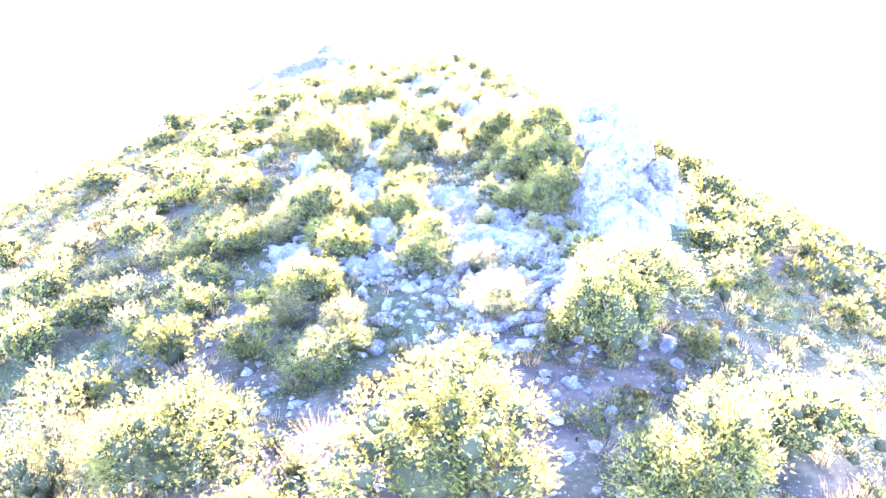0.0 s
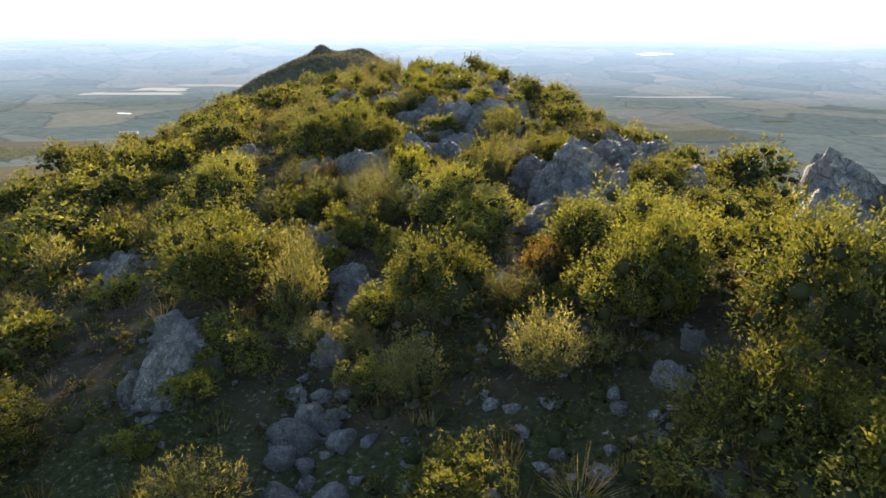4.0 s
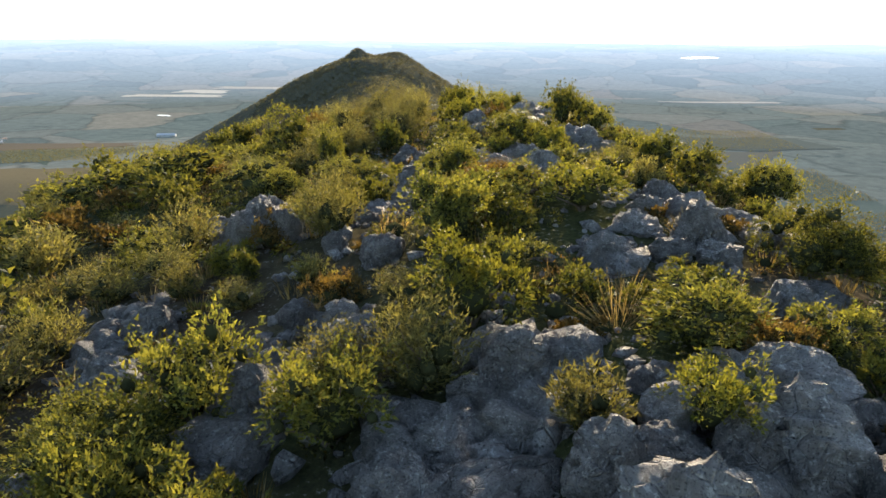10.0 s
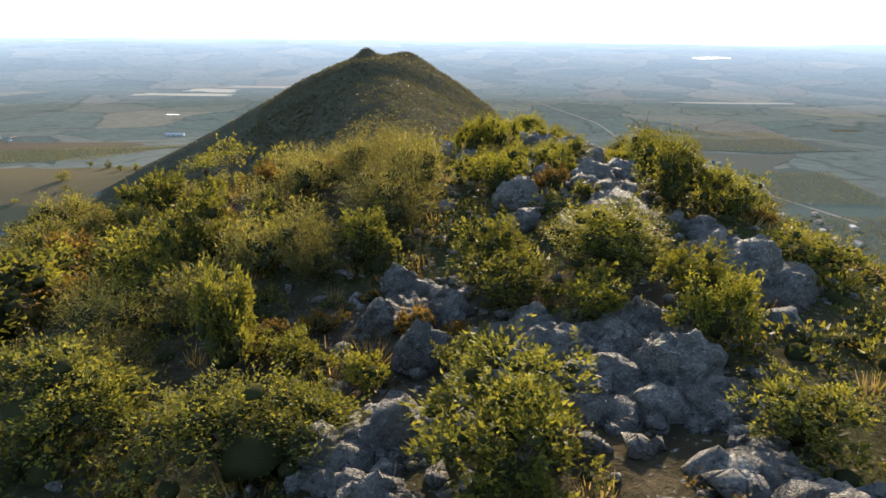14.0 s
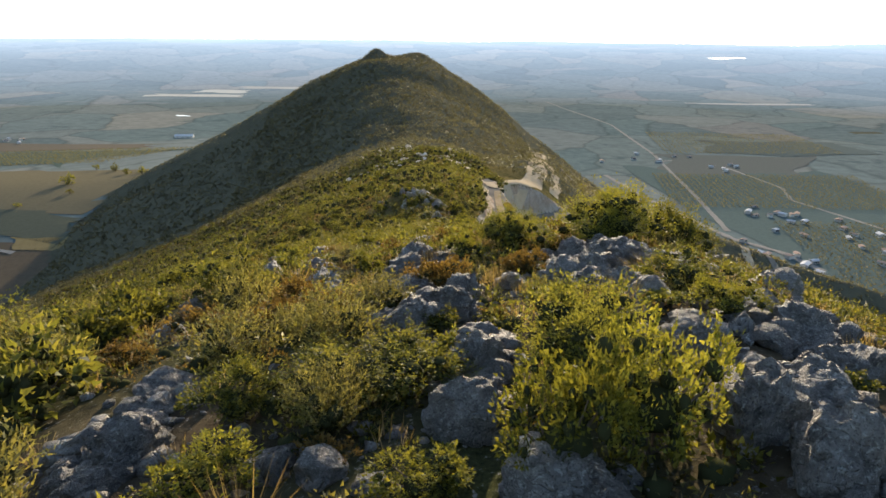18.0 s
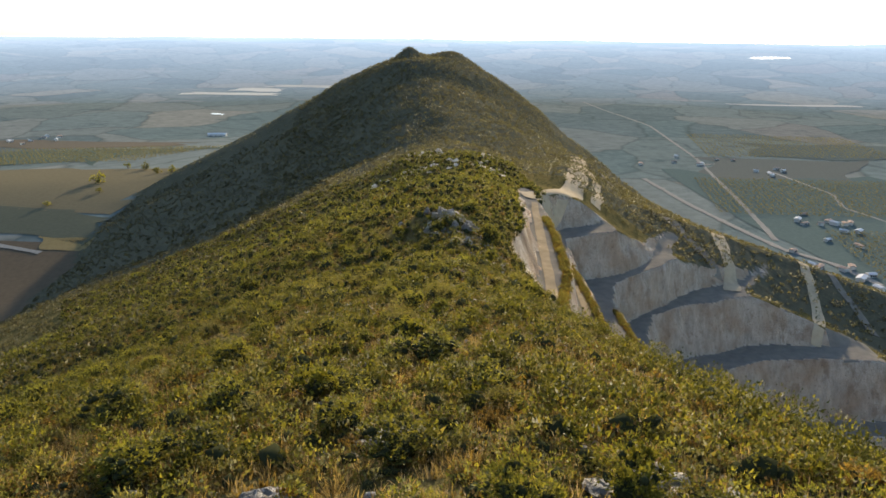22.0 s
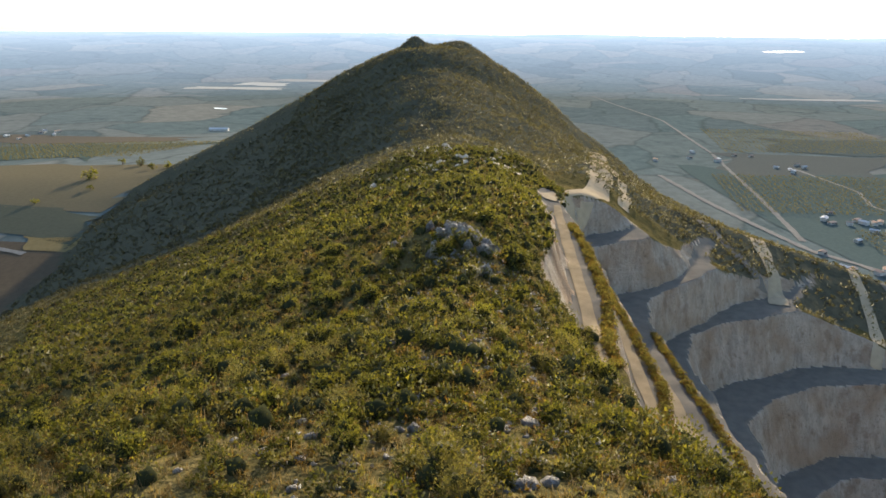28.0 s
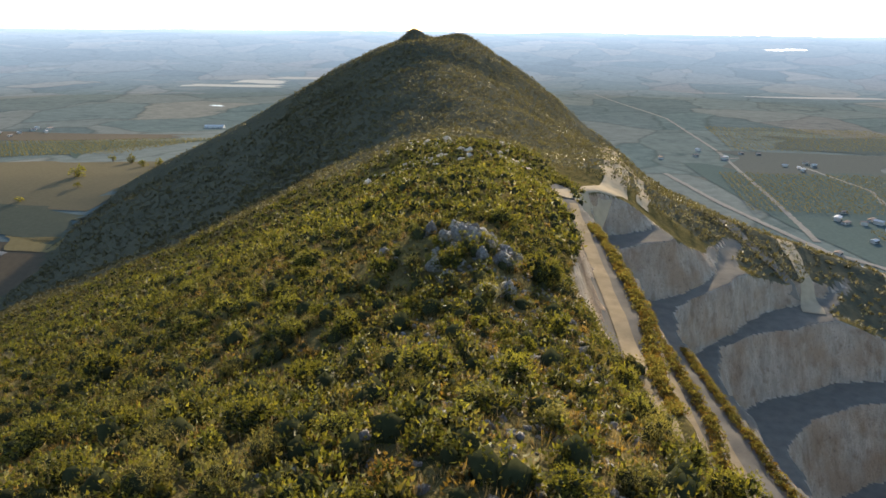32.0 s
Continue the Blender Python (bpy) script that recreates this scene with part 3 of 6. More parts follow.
def grass_blades(r, w, h, blades):
    a, q = r.random(blades) * 2 * math.pi, np.sqrt(r.random(blades))
    base = np.stack([np.cos(a) * q * w * 0.22, np.sin(a) * q * w * 0.22, 0 * a], 1)
    way = unit(np.stack([np.cos(a) * q * 0.6, np.sin(a) * q * 0.6, 0.5 + 0 * a], 1) + 0.18 * r.normal(size=(blades, 3)))
    length = h * (0.6 + 0.6 * r.random(blades))
    v, f = leaf_quads(base, way, length, 0.006 + 0.009 * r.random(blades), r.normal(size=(blades, 3)))
    return v, f, None


def tube(points, radii, sides=5):
    """A tapered stem along points."""
    pts = np.asarray(points, float)
    v, f = [], []
    for i, (p, q) in enumerate(zip(pts, radii)):
        d = pts[min(i + 1, len(pts) - 1)] - pts[max(i - 1, 0)]
        d /= np.linalg.norm(d) + 1e-9
        s = np.cross(d, (0.3, 0.9, 0.1))
        s /= np.linalg.norm(s) + 1e-9
        u = np.cross(d, s)
        for k_ in range(sides):
            b = 2 * math.pi * k_ / sides
            v.append(p + q * (math.cos(b) * s + math.sin(b) * u))
        if i:
            for k_ in range(sides):
                k2 = (k_ + 1) % sides
                f.append(((i - 1) * sides + k_, (i - 1) * sides + k2, i * sides + k2, i * sides + k_))
    return np.array(v), np.array(f)


def joined(pieces):
    vs, fs, n = [], [], 0
    for v, f in pieces:
        vs.append(v)
        fs.append(np.asarray(f) + n)
        n += len(v)
    return np.concatenate(vs), np.concatenate(fs)


def stems_to(r, ends, thick):
    out = []
    for e in ends:
        e = np.array(e)
        out.append(tube([(0, 0, -0.05), e * (0.25, 0.25, 0.45) + r.normal(size=3) * 0.03, e * (0.7, 0.7, 0.75), e], (thick, thick * 0.75, thick * 0.45, thick * 0.15)))
    return joined(out)


def twig_branches(r, w, h, first=7, each=6):
    """Bare grey branching twigs."""
    out = []
    for _ in range(first):
        a = r.random() * 2 * math.pi
        e = np.array((math.cos(a) * w * 0.4 * r.random(), math.sin(a) * w * 0.4 * r.random(), h * (0.55 + 0.45 * r.random())))
        m_ = e * (0.3, 0.3, 0.5) + r.normal(size=3) * 0.05 * w
        out.append(tube([(0, 0, -0.05), m_, e], (0.03 * w, 0.02 * w, 0.006 * w), 4))
        for _ in range(each):
            t = 0.35 + 0.6 * r.random()
            s = m_ * (1 - t) + e * t
            g = s + r.normal(size=3) * (0.17 * w, 0.17 * w, 0.12 * h) + (0, 0, 0.06 * h)
            out.append(tube([s, (s + g) / 2 + r.normal(size=3) * 0.02, g], (0.011 * w, 0.008 * w, 0.003 * w), 4))
    return joined(out)


KINDS = {
    # kind: leaf material, name, label, category
    "lentisk": (LENTISK, "lentisk_bush", "dark green evergreen bush on stony ground", "bush"),
    "yellow": (YELLOW, "yellow_green_bush", "yellow-green leafy bush lit through by low sun", "bush"),
    "olive": (OLIVE, "broom_bush", "feathery olive-green broom bush with upright sprigs", "bush"),
    "rust": (RUST, "dry_low_shrub", "rusty brown half-dry cushion shrub", "shrub"),
    "grass": (STRAW, "dry_grass_tuft", "tuft of tall dry golden grass", "grass"),
    "palm": (LENTISK, "dwarf_fan_palm", "low clump of green dwarf fan palm leaves among rocks", "palm"),
    "twigs": (OLIVE, "sparse_tree", "small wiry tree with bare grey twigs and thin leaves", "tree"),
    "tree": (YELLOW, "wild_olive_tree", "small wild olive tree with a bare leaning trunk", "tree"),
}
NOMINAL = (0.8, 1.5, 2.8)


def plant_model(kind, size, variant, lod=0):
    r = np.random.default_rng(100 + 17 * variant + 5 * size + len(kind) * 3)
    w = NOMINAL[size]
    h = w * {"lentisk": 0.85, "yellow": 0.95, "olive": 1.05, "rust": 0.6, "grass": 1.1, "palm": 0.75, "twigs": 1.3, "tree": 1.4}[kind]
    many = (750, 2100, 5200)[size]
    far, shape = lod == 2, leaf_tris
    many, big = int(many * ((1.5, 1.6, 1.9)[size], 1.0, 0.3)[lod]), (0.78, 0.95, 1.7)[lod]
    stems = None
    if kind in ("lentisk", "yellow"):
        v, f, c = bush_leaves(r, w, h, many, big * (0.07, 0.075, 0.08)[size], (18, 40, 80)[size], shape=shape)
        stems = stems_to(r, c[:4 if far else 8], 0.02 * w)
    elif kind == "olive":
        v, f, c = broom_leaves(r, w, h, (90, 200, 420)[size], (24, 12, 5)[lod], big * (0.075, 0.08, 0.075)[size], shape)
        stems = stems_to(r, c, 0.013 * w)
    elif kind == "rust":
        v, f, c = bush_leaves(r, w, h, int(many * 0.8), 0.075 * big, (18, 30, 50)[size], 0.9, shape)
        stems = stems_to(r, c[:6], 0.014 * w)
    elif kind == "palm":
        v, f, c = fan_leaves(r, w, h, 26)
        stems = stems_to(r, c, 0.008 * w)
    elif kind == "grass":
        v, f, c = grass_blades(r, w, h, (90, 160, 220)[size])
    elif kind == "twigs":
        tv, tf = twig_branches(r, w, h)
        pick = tv[r.integers(len(tv) // 4, len(tv), 420)]
        v, f = leaf_quads(pick + r.normal(size=pick.shape) * 0.03 * w, unit(r.normal(size=pick.shape)), 0.06 + 0.04 * r.random(420), 0.028 + 0 * pick[:, 0], r.normal(size=pick.shape))
        stems = tv, tf
    else:
        v, f, c = bush_leaves(r, w, h * 0.6, many, 0.09, (16, 30, 50)[size])
        v = v + np.array((0.12 * w, 0, h * 0.42))
        stems = joined([tube([(0, 0, -0.1), (0.02 * w, 0, h * 0.25), (0.1 * w, 0.02, h * 0.5)], (0.04 * w, 0.03 * w, 0.022 * w)),
                        *[tube([(0.06 * w, 0.01, h * 0.38), p * (0.5, 0.5, 0.6) + (0.06 * w, 0, h * 0.45), p * (0.8, 0.8, 0.5) + (0.12 * w, 0, h * 0.45)], (0.022 * w, 0.014 * w, 0.004 * w)) for p in c[:6]]])
    mat = KINDS[kind][0]
    inner = 20 * {"lentisk": (18, 40, 80)[size] + 1, "yellow": (18, 40, 80)[size] + 1, "rust": (18, 30, 50)[size] + 1, "olive": 9}.get(kind, 0)
    leaf_me = mesh_of(kind + "_foliage", v, f, mat, inner=inner)
    stem_me = mesh_of(kind + "_stems", stems[0], stems[1], BARK, True) if stems is not None else None
    return leaf_me, stem_me, w, h


MODELS, COUNT = {}, {}
PLACED = []


def plant(kind, x, y, w, h, sink=0.05):
    """One bush, w metres across and h high, rooted in the ground."""
    if kind == "grass":
        w = min(w, 0.75)
        h = min(h, 0.9)
    size = 0 if w < 1.1 else 1 if w < 2.1 else 2
    COUNT[kind] = COUNT.get(kind, 0) + 1
    key = (kind, size, COUNT[kind] % (4 if kind == "lentisk" else 3), 2 if x < -9 or x > 10 or y > 118 else 1 if abs(x - 0.5) > 6 or y > 108 else 0)
    if key not in MODELS:
        MODELS[key] = plant_model(*key)
    leaf_me, stem_me, mw, mh = MODELS[key]
    _, name, label, cat = KINDS[kind]
    top = new(name)
    top.location = (x, y, ground_z(x, y) - sink * h)
    top.rotation_euler = (0, 0, (x * 7.3 + y * 3.1) % 6.28)
    top.scale = (w / mw, w / mw, h / mh)
    tagged(top, label, cat, group=name.replace("_", " ") + " group")
    part("foliage" if kind != "grass" else "tussock", leaf_me, None, top)
    if stem_me is not None:
        part("stem", stem_me, None, top)
    PLACED.append((x, y, w * 0.45))
    return top


# ---- boulders ----
def rock_mesh(seed, levels):
    """A weathered limestone block: rounded lobes parted by deep clefts, with pitted skin."""
    r = np.random.default_rng(seed)
    bm = bmesh.new()
    bmesh.ops.create_icosphere(bm, subdivisions=levels, radius=1.0)
    planes = [(Vector(unit(r.normal(size=(1, 3)) * (1, 1, 0.8))[0]), 0.58 + 0.3 * r.random()) for _ in range(11)]
    off = Vector(r.random(3) * 50)
    lay = Vector((0.5 * r.normal(), 0.3 * r.normal(), 1.0)).normalized()
    for v in bm.verts:
        p = v.co.copy()
        p = p * (1 + 0.3 * noise.fractal(p * 1.2 + off, 0.9, 2.1, 3))
        for n_, c_ in planes:
            over = p.dot(n_) - c_
            if over > 0:
                p -= n_ * over * 0.8
        lobe = noise.voronoi(Vector((p.x * 1.9, p.y * 1.9, p.z * 1.3)) + off)[0]
        knob = noise.voronoi(Vector((p.x * 4.3, p.y * 4.3, p.z * 3.1)) + off)[0]
        bed = (p.dot(lay) * 4.0 + 0.9 * noise.noise(p * 1.5 + off)) % 1.0
        p *= (1 - 0.2 * math.exp(-(lobe[1] - lobe[0]) / 0.09) - 0.06 * math.exp(-(knob[1] - knob[0]) / 0.1) - 0.05 * max(0.0, 1 - bed * 5)
              + 0.045 * noise.fractal(p * 4 + off, 0.7, 2.2, 4))
        v.co = p * 1.25
    me = bpy.data.meshes.new("boulder")
    bm.to_mesh(me)
    bm.free()
    me.polygons.foreach_set("use_smooth", np.ones(len(me.polygons), bool))
    me.set_sharp_from_angle(angle=0.7)
    me.materials.append(ROCK)
    return me


ROCKS = [rock_mesh(40 + i, 3) for i in range(9)]
BIG_ROCKS = [rock_mesh(80 + i, 4) for i in range(8)]
HUGE_ROCKS = [rock_mesh(120 + i, 5) for i in range(5)]
ROCK_AT = []


def boulder(x, y, w, h, sink=0.35, turn=None):
    n_ = len(ROCK_AT)
    stock = HUGE_ROCKS if w > 1.9 else BIG_ROCKS if w > 0.6 else ROCKS
    data = stock[n_ % len(stock)]
    ob = new("boulder", data)
    ob.scale = (w * 0.58, w * 0.52, h * 0.78)
    ob.location = (x, y, ground_z(x, y) + h * (0.5 - sink))
    ob.rotation_euler = (0.25 * math.sin(n_ * 2.1), 0.25 * math.cos(n_ * 1.7), turn if turn is not None else n_ * 2.4)
    ROCK_AT.append((x, y, w))
    return tagged(ob, "weathered grey limestone boulder with pale lichen, half sunk in soil", "rock", group="ridge boulders")


def block(r, top, x, y, z, w, h, tilt=0.3):
    """One knobbly block of a rock mass, a part of it."""
    stock = BIG_ROCKS if w > 0.8 else ROCKS
    ob = part("rock_block", stock[int(r.integers(len(stock)))], None, top)
    ob.location = (x - top.location.x, y - top.location.y, z - top.location.z)
    ob.scale = (w * 0.58, w * 0.5, h * 0.58)
    ob.rotation_euler = (r.uniform(-tilt, tilt), r.uniform(-tilt, tilt), r.uniform(0, 6.28))


# the tall crag at the ridge's eastern edge
crag_r = np.random.default_rng(9)
crag = tagged(new("crag"), "tall jagged grey limestone crag with deep clefts at the ridge's edge", "crag")
crag.location = (8.5, 29.0, ground_z(8.5, 29.0))
for x, y, w, top in ((9.3, 36.6, 1.6, -2.9), (9.9, 34.8, 1.5, -2.9), (8.7, 35.2, 1.3, -3.2), (9.4, 32.8, 1.4, -3.6), (8.6, 31.6, 1.4, -4.2), (9.6, 29.6, 1.4, -3.2),
                     (9.2, 28.4, 1.2, -3.9), (10.0, 28.2, 1.1, -4.6), (8.5, 29.8, 1.2, -4.4), (6.7, 25.2, 1.1, -4.1), (7.2, 26.0, 1.2, -4.5), (7.9, 26.6, 1.2, -5.0),
                     (8.6, 27.2, 1.2, -4.8), (6.2, 24.4, 0.9, -5.8), (7.2, 24.2, 1.0, -6.0), (8.1, 24.7, 1.1, -5.8), (9.0, 25.8, 1.1, -5.5), (7.7, 23.6, 0.9, -7.3),
                     (6.6, 23.6, 0.8, -7.4), (8.8, 24.4, 0.9, -6.8), (9.8, 26.4, 1.0, -6.4), (7.4, 28.4, 1.2, -5.0), (7.4, 33.6, 1.3, -3.8)):
    foot = ground_z(x, y) - 0.8
    n = max(2, int((top - foot) / w))
    for i in range(n):
        z = foot + (top - foot - 1.05 * w) * i / (n - 1)
        k = w * (1.8 - 0.55 * i / (n - 1)) * crag_r.uniform(0.85, 1.12)
        block(crag_r, crag, x + 0.15 * crag_r.normal(), y + 0.15 * crag_r.normal(), z, k, k * 1.08, 0.3)
    ROCK_AT.append((x, y, w * 1.5))
# boulders of the outcrops along the ridge
boulder(1.7, 22.8, 0.84, 0.57)
boulder(-0.6, 23.1, 0.58, 0.43)
boulder(0.5, 23.4, 0.79, 0.56)
boulder(-1.4, 24.7, 0.93, 0.68)
boulder(-1.6, 24.3, 0.49, 0.38)
boulder(1.5, 25.5, 0.98, 0.97)
boulder(1.0, 25.2, 0.64, 0.46)
boulder(-2.5, 25.8, 0.82, 0.62)
boulder(-2.1, 27.7, 0.94, 0.93)
boulder(-2.7, 27.7, 0.49, 0.66)
boulder(0.8, 28.0, 0.94, 0.71)
boulder(-0.4, 28.3, 0.82, 0.62)
boulder(3.7, 31.6, 0.58, 0.43)
boulder(4.4, 32.6, 0.48, 0.32)
boulder(-5.3, 33.2, 0.99, 0.98)
boulder(-5.8, 33.2, 0.61, 0.53)
boulder(-2.3, 33.9, 0.62, 0.47)
boulder(-5.1, 33.9, 1.16, 0.87)
boulder(-1.9, 35.5, 0.87, 0.65)
boulder(-1.9, 36.4, 0.87, 0.53)
boulder(-2.2, 37.4, 0.85, 0.57)
boulder(4.3, 38.7, 1.04, 0.70)
boulder(4.5, 38.5, 0.70, 0.37)
boulder(2.9, 39.2, 0.97, 0.66)
boulder(4.8, 39.9, 0.77, 0.58)
boulder(-3.3, 40.1, 1.03, 0.59)
boulder(4.4, 40.6, 1.05, 0.79)
boulder(-3.4, 40.7, 0.76, 0.27)
boulder(-9.1, 40.8, 1.01, 0.76)
boulder(-5.2, 41.2, 0.96, 0.38)
boulder(-5.1, 40.8, 0.49, 0.22)
boulder(3.4, 41.4, 0.98, 0.96)
boulder(3.2, 40.9, 0.53, 0.63)
boulder(5.4, 41.3, 1.13, 0.85)
boulder(4.0, 41.5, 0.99, 0.67)
boulder(0.3, 41.8, 1.25, 0.51)
boulder(1.5, 41.9, 1.21, 0.49)
boulder(1.8, 41.3, 0.77, 0.23)
boulder(5.5, 41.9, 1.11, 0.84)
boulder(4.8, 42.2, 0.93, 0.92)
boulder(4.4, 41.7, 0.51, 0.62)
boulder(-0.6, 42.5, 1.07, 0.45)
boulder(4.3, 42.5, 0.72, 0.50)
boulder(4.5, 43.4, 1.09, 1.08)
boulder(4.3, 43.0, 0.67, 0.67)
boulder(3.1, 43.3, 1.05, 0.78)
boulder(6.8, 43.9, 1.09, 1.08)
boulder(6.7, 43.8, 0.55, 0.76)
boulder(-2.6, 43.9, 0.90, 0.61)
boulder(7.5, 44.2, 1.05, 0.79)
boulder(-2.1, 44.7, 0.64, 0.48)
boulder(-2.3, 45.6, 1.05, 1.04)
boulder(-2.0, 45.2, 0.58, 0.50)
boulder(6.9, 45.7, 1.32, 1.31)
boulder(6.1, 45.2, 0.90, 0.75)
boulder(-3.0, 45.8, 0.91, 0.90)
boulder(-2.5, 45.4, 0.49, 0.67)
boulder(1.1, 46.4, 0.72, 0.45)
boulder(-1.8, 46.4, 0.84, 0.63)
boulder(-2.8, 46.6, 0.97, 0.68)
boulder(1.3, 46.9, 0.78, 0.37)
boulder(3.1, 46.9, 0.55, 0.37)
boulder(3.7, 47.0, 0.37, 0.28)
boulder(0.7, 47.1, 0.93, 0.57)
boulder(-3.8, 47.4, 1.02, 0.76)
boulder(-1.9, 47.5, 0.84, 0.63)
boulder(6.0, 47.8, 1.23, 0.83)
boulder(6.6, 47.7, 0.82, 0.55)
boulder(-3.0, 47.8, 0.95, 0.71)
boulder(1.2, 48.1, 0.63, 0.36)
boulder(9.4, 48.3, 1.00, 0.60)
boulder(9.3, 47.8, 0.58, 0.35)
boulder(-0.5, 48.4, 0.92, 0.91)
boulder(-0.5, 48.3, 0.59, 0.45)
boulder(4.1, 48.3, 0.43, 0.33)
boulder(-4.5, 48.3, 1.16, 0.66)
boulder(-1.6, 48.6, 0.66, 0.50)
boulder(10.8, 48.6, 1.00, 0.75)
boulder(1.5, 49.0, 0.94, 0.67)
boulder(1.5, 48.7, 0.48, 0.41)
boulder(0.9, 49.2, 0.71, 0.32)
boulder(0.3, 49.3, 0.48, 0.36)
boulder(7.9, 49.7, 1.60, 1.29)
boulder(7.1, 49.2, 0.99, 0.85)
boulder(6.8, 50.4, 0.99, 0.74)
boulder(7.0, 50.1, 0.68, 0.48)
boulder(10.2, 51.2, 1.62, 0.99)
boulder(9.6, 51.1, 1.01, 0.76)
boulder(8.3, 51.3, 1.31, 1.30)
boulder(8.1, 51.3, 0.81, 0.71)
boulder(0.6, 52.1, 0.94, 0.29)
boulder(0.1, 52.1, 0.58, 0.18)
boulder(2.7, 52.4, 1.00, 0.51)
boulder(1.9, 52.5, 0.47, 0.35)
boulder(3.7, 52.6, 1.15, 0.87)
boulder(2.3, 53.0, 1.01, 0.76)
boulder(-0.6, 53.5, 0.74, 0.38)
boulder(0.7, 53.6, 0.95, 0.38)
boulder(2.4, 53.6, 0.90, 0.68)
boulder(-8.5, 53.8, 1.01, 0.46)
boulder(-9.1, 53.8, 0.50, 0.26)
boulder(1.6, 53.8, 1.25, 0.92)
boulder(7.1, 53.9, 0.83, 0.42)
boulder(5.9, 53.9, 0.59, 0.44)
boulder(5.3, 54.0, 0.59, 0.44)
boulder(0.1, 54.2, 0.87, 0.41)
boulder(0.9, 54.8, 0.31, 0.23)
boulder(-1.0, 54.8, 0.93, 0.60)
boulder(-0.1, 55.0, 1.18, 0.44)
boulder(3.2, 55.2, 1.02, 0.80)
boulder(3.7, 54.7, 0.53, 0.60)
boulder(4.5, 55.0, 1.12, 0.70)
boulder(2.5, 55.2, 0.72, 0.54)
boulder(1.9, 55.7, 0.58, 0.44)
boulder(-0.6, 55.9, 0.97, 0.37)
boulder(-0.4, 55.5, 0.58, 0.29)
boulder(-3.1, 56.2, 1.25, 0.41)
boulder(3.7, 56.6, 1.26, 0.46)
boulder(2.9, 56.6, 0.85, 0.29)
boulder(0.3, 56.9, 0.99, 0.58)
boulder(-0.2, 56.7, 0.52, 0.28)
boulder(-5.2, 57.0, 0.57, 0.43)
boulder(-3.0, 57.0, 1.04, 0.78)
boulder(-1.8, 57.4, 0.91, 0.80)
boulder(-2.4, 57.0, 0.48, 0.57)
boulder(-5.5, 58.3, 0.75, 0.56)
boulder(4.6, 58.7, 0.64, 0.48)
boulder(7.1, 59.2, 0.89, 0.51)
boulder(-2.2, 59.4, 0.56, 0.32)
boulder(-3.1, 59.8, 0.59, 0.40)
boulder(-5.8, 60.3, 0.85, 0.64)
boulder(2.2, 60.6, 0.62, 0.42)
boulder(3.4, 60.9, 0.78, 0.36)
boulder(4.4, 61.0, 0.79, 0.40)
boulder(-1.8, 61.6, 0.79, 0.48)
boulder(4.3, 61.8, 0.94, 0.70)
boulder(4.0, 61.6, 0.50, 0.41)
boulder(3.2, 62.4, 0.91, 0.29)
boulder(4.7, 62.4, 0.91, 0.25)
boulder(-2.9, 62.5, 0.52, 0.35)
boulder(3.8, 63.9, 0.76, 0.34)
boulder(-4.8, 64.5, 1.21, 0.96)
boulder(-4.2, 64.1, 0.63, 0.75)
boulder(-5.5, 64.7, 0.74, 0.56)
boulder(-2.1, 64.7, 0.57, 0.25)
boulder(-2.2, 65.2, 0.75, 0.27)
boulder(4.7, 65.5, 0.64, 0.33)
boulder(-5.7, 65.6, 0.80, 0.52)
boulder(-1.7, 65.9, 0.51, 0.38)
boulder(-5.0, 66.4, 0.95, 0.71)
boulder(1.9, 66.4, 0.89, 0.64)
boulder(-5.6, 67.1, 1.11, 0.61)
boulder(-1.8, 67.7, 0.78, 0.49)
boulder(-2.6, 69.0, 0.59, 0.44)
boulder(-1.7, 69.2, 0.59, 0.45)
boulder(1.9, 70.2, 0.90, 0.56)
boulder(1.3, 70.0, 0.47, 0.27)
boulder(0.7, 70.1, 0.84, 0.48)
boulder(-0.3, 70.5, 0.53, 0.39)
boulder(0.2, 71.0, 0.82, 0.38)
boulder(-1.5, 71.6, 0.82, 0.61)
boulder(1.9, 71.8, 0.91, 0.46)
boulder(2.1, 71.8, 0.49, 0.27)
boulder(4.0, 72.0, 0.55, 0.25)
boulder(4.4, 73.1, 0.77, 0.58)
boulder(-2.3, 73.2, 0.73, 0.55)
boulder(-1.0, 73.3, 0.49, 0.37)
boulder(4.4, 74.2, 1.23, 0.63)
boulder(3.8, 74.4, 0.88, 0.66)
boulder(-2.1, 74.7, 0.72, 0.47)
boulder(-1.1, 74.9, 0.06, 0.05)
boulder(3.5, 75.0, 0.56, 0.31)
boulder(0.5, 77.6, 0.80, 0.41)
boulder(2.9, 78.8, 1.31, 0.29)
boulder(2.4, 78.1, 0.79, 0.18)
boulder(0.6, 79.4, 1.19, 0.60)
boulder(-1.3, 80.1, 0.42, 0.32)
boulder(2.6, 80.2, 0.47, 0.35)
boulder(2.7, 81.4, 1.11, 0.65)
boulder(3.0, 81.1, 0.63, 0.43)
boulder(3.9, 83.3, 1.17, 0.47)
boulder(-0.7, 88.6, 1.10, 0.68)
boulder(-0.2, 88.0, 0.61, 0.39)
boulder(2.3, 88.6, 0.97, 0.68)
boulder(-6.3, 89.2, 0.71, 0.25)
boulder(-3.4, 89.2, 0.55, 0.35)
boulder(-4.0, 89.3, 0.42, 0.29)
boulder(1.9, 89.7, 0.94, 0.70)
boulder(2.2, 89.7, 0.63, 0.39)
boulder(-1.2, 90.1, 0.37, 0.28)
boulder(-1.6, 90.1, 0.90, 0.68)
boulder(-6.2, 90.2, 0.94, 0.48)
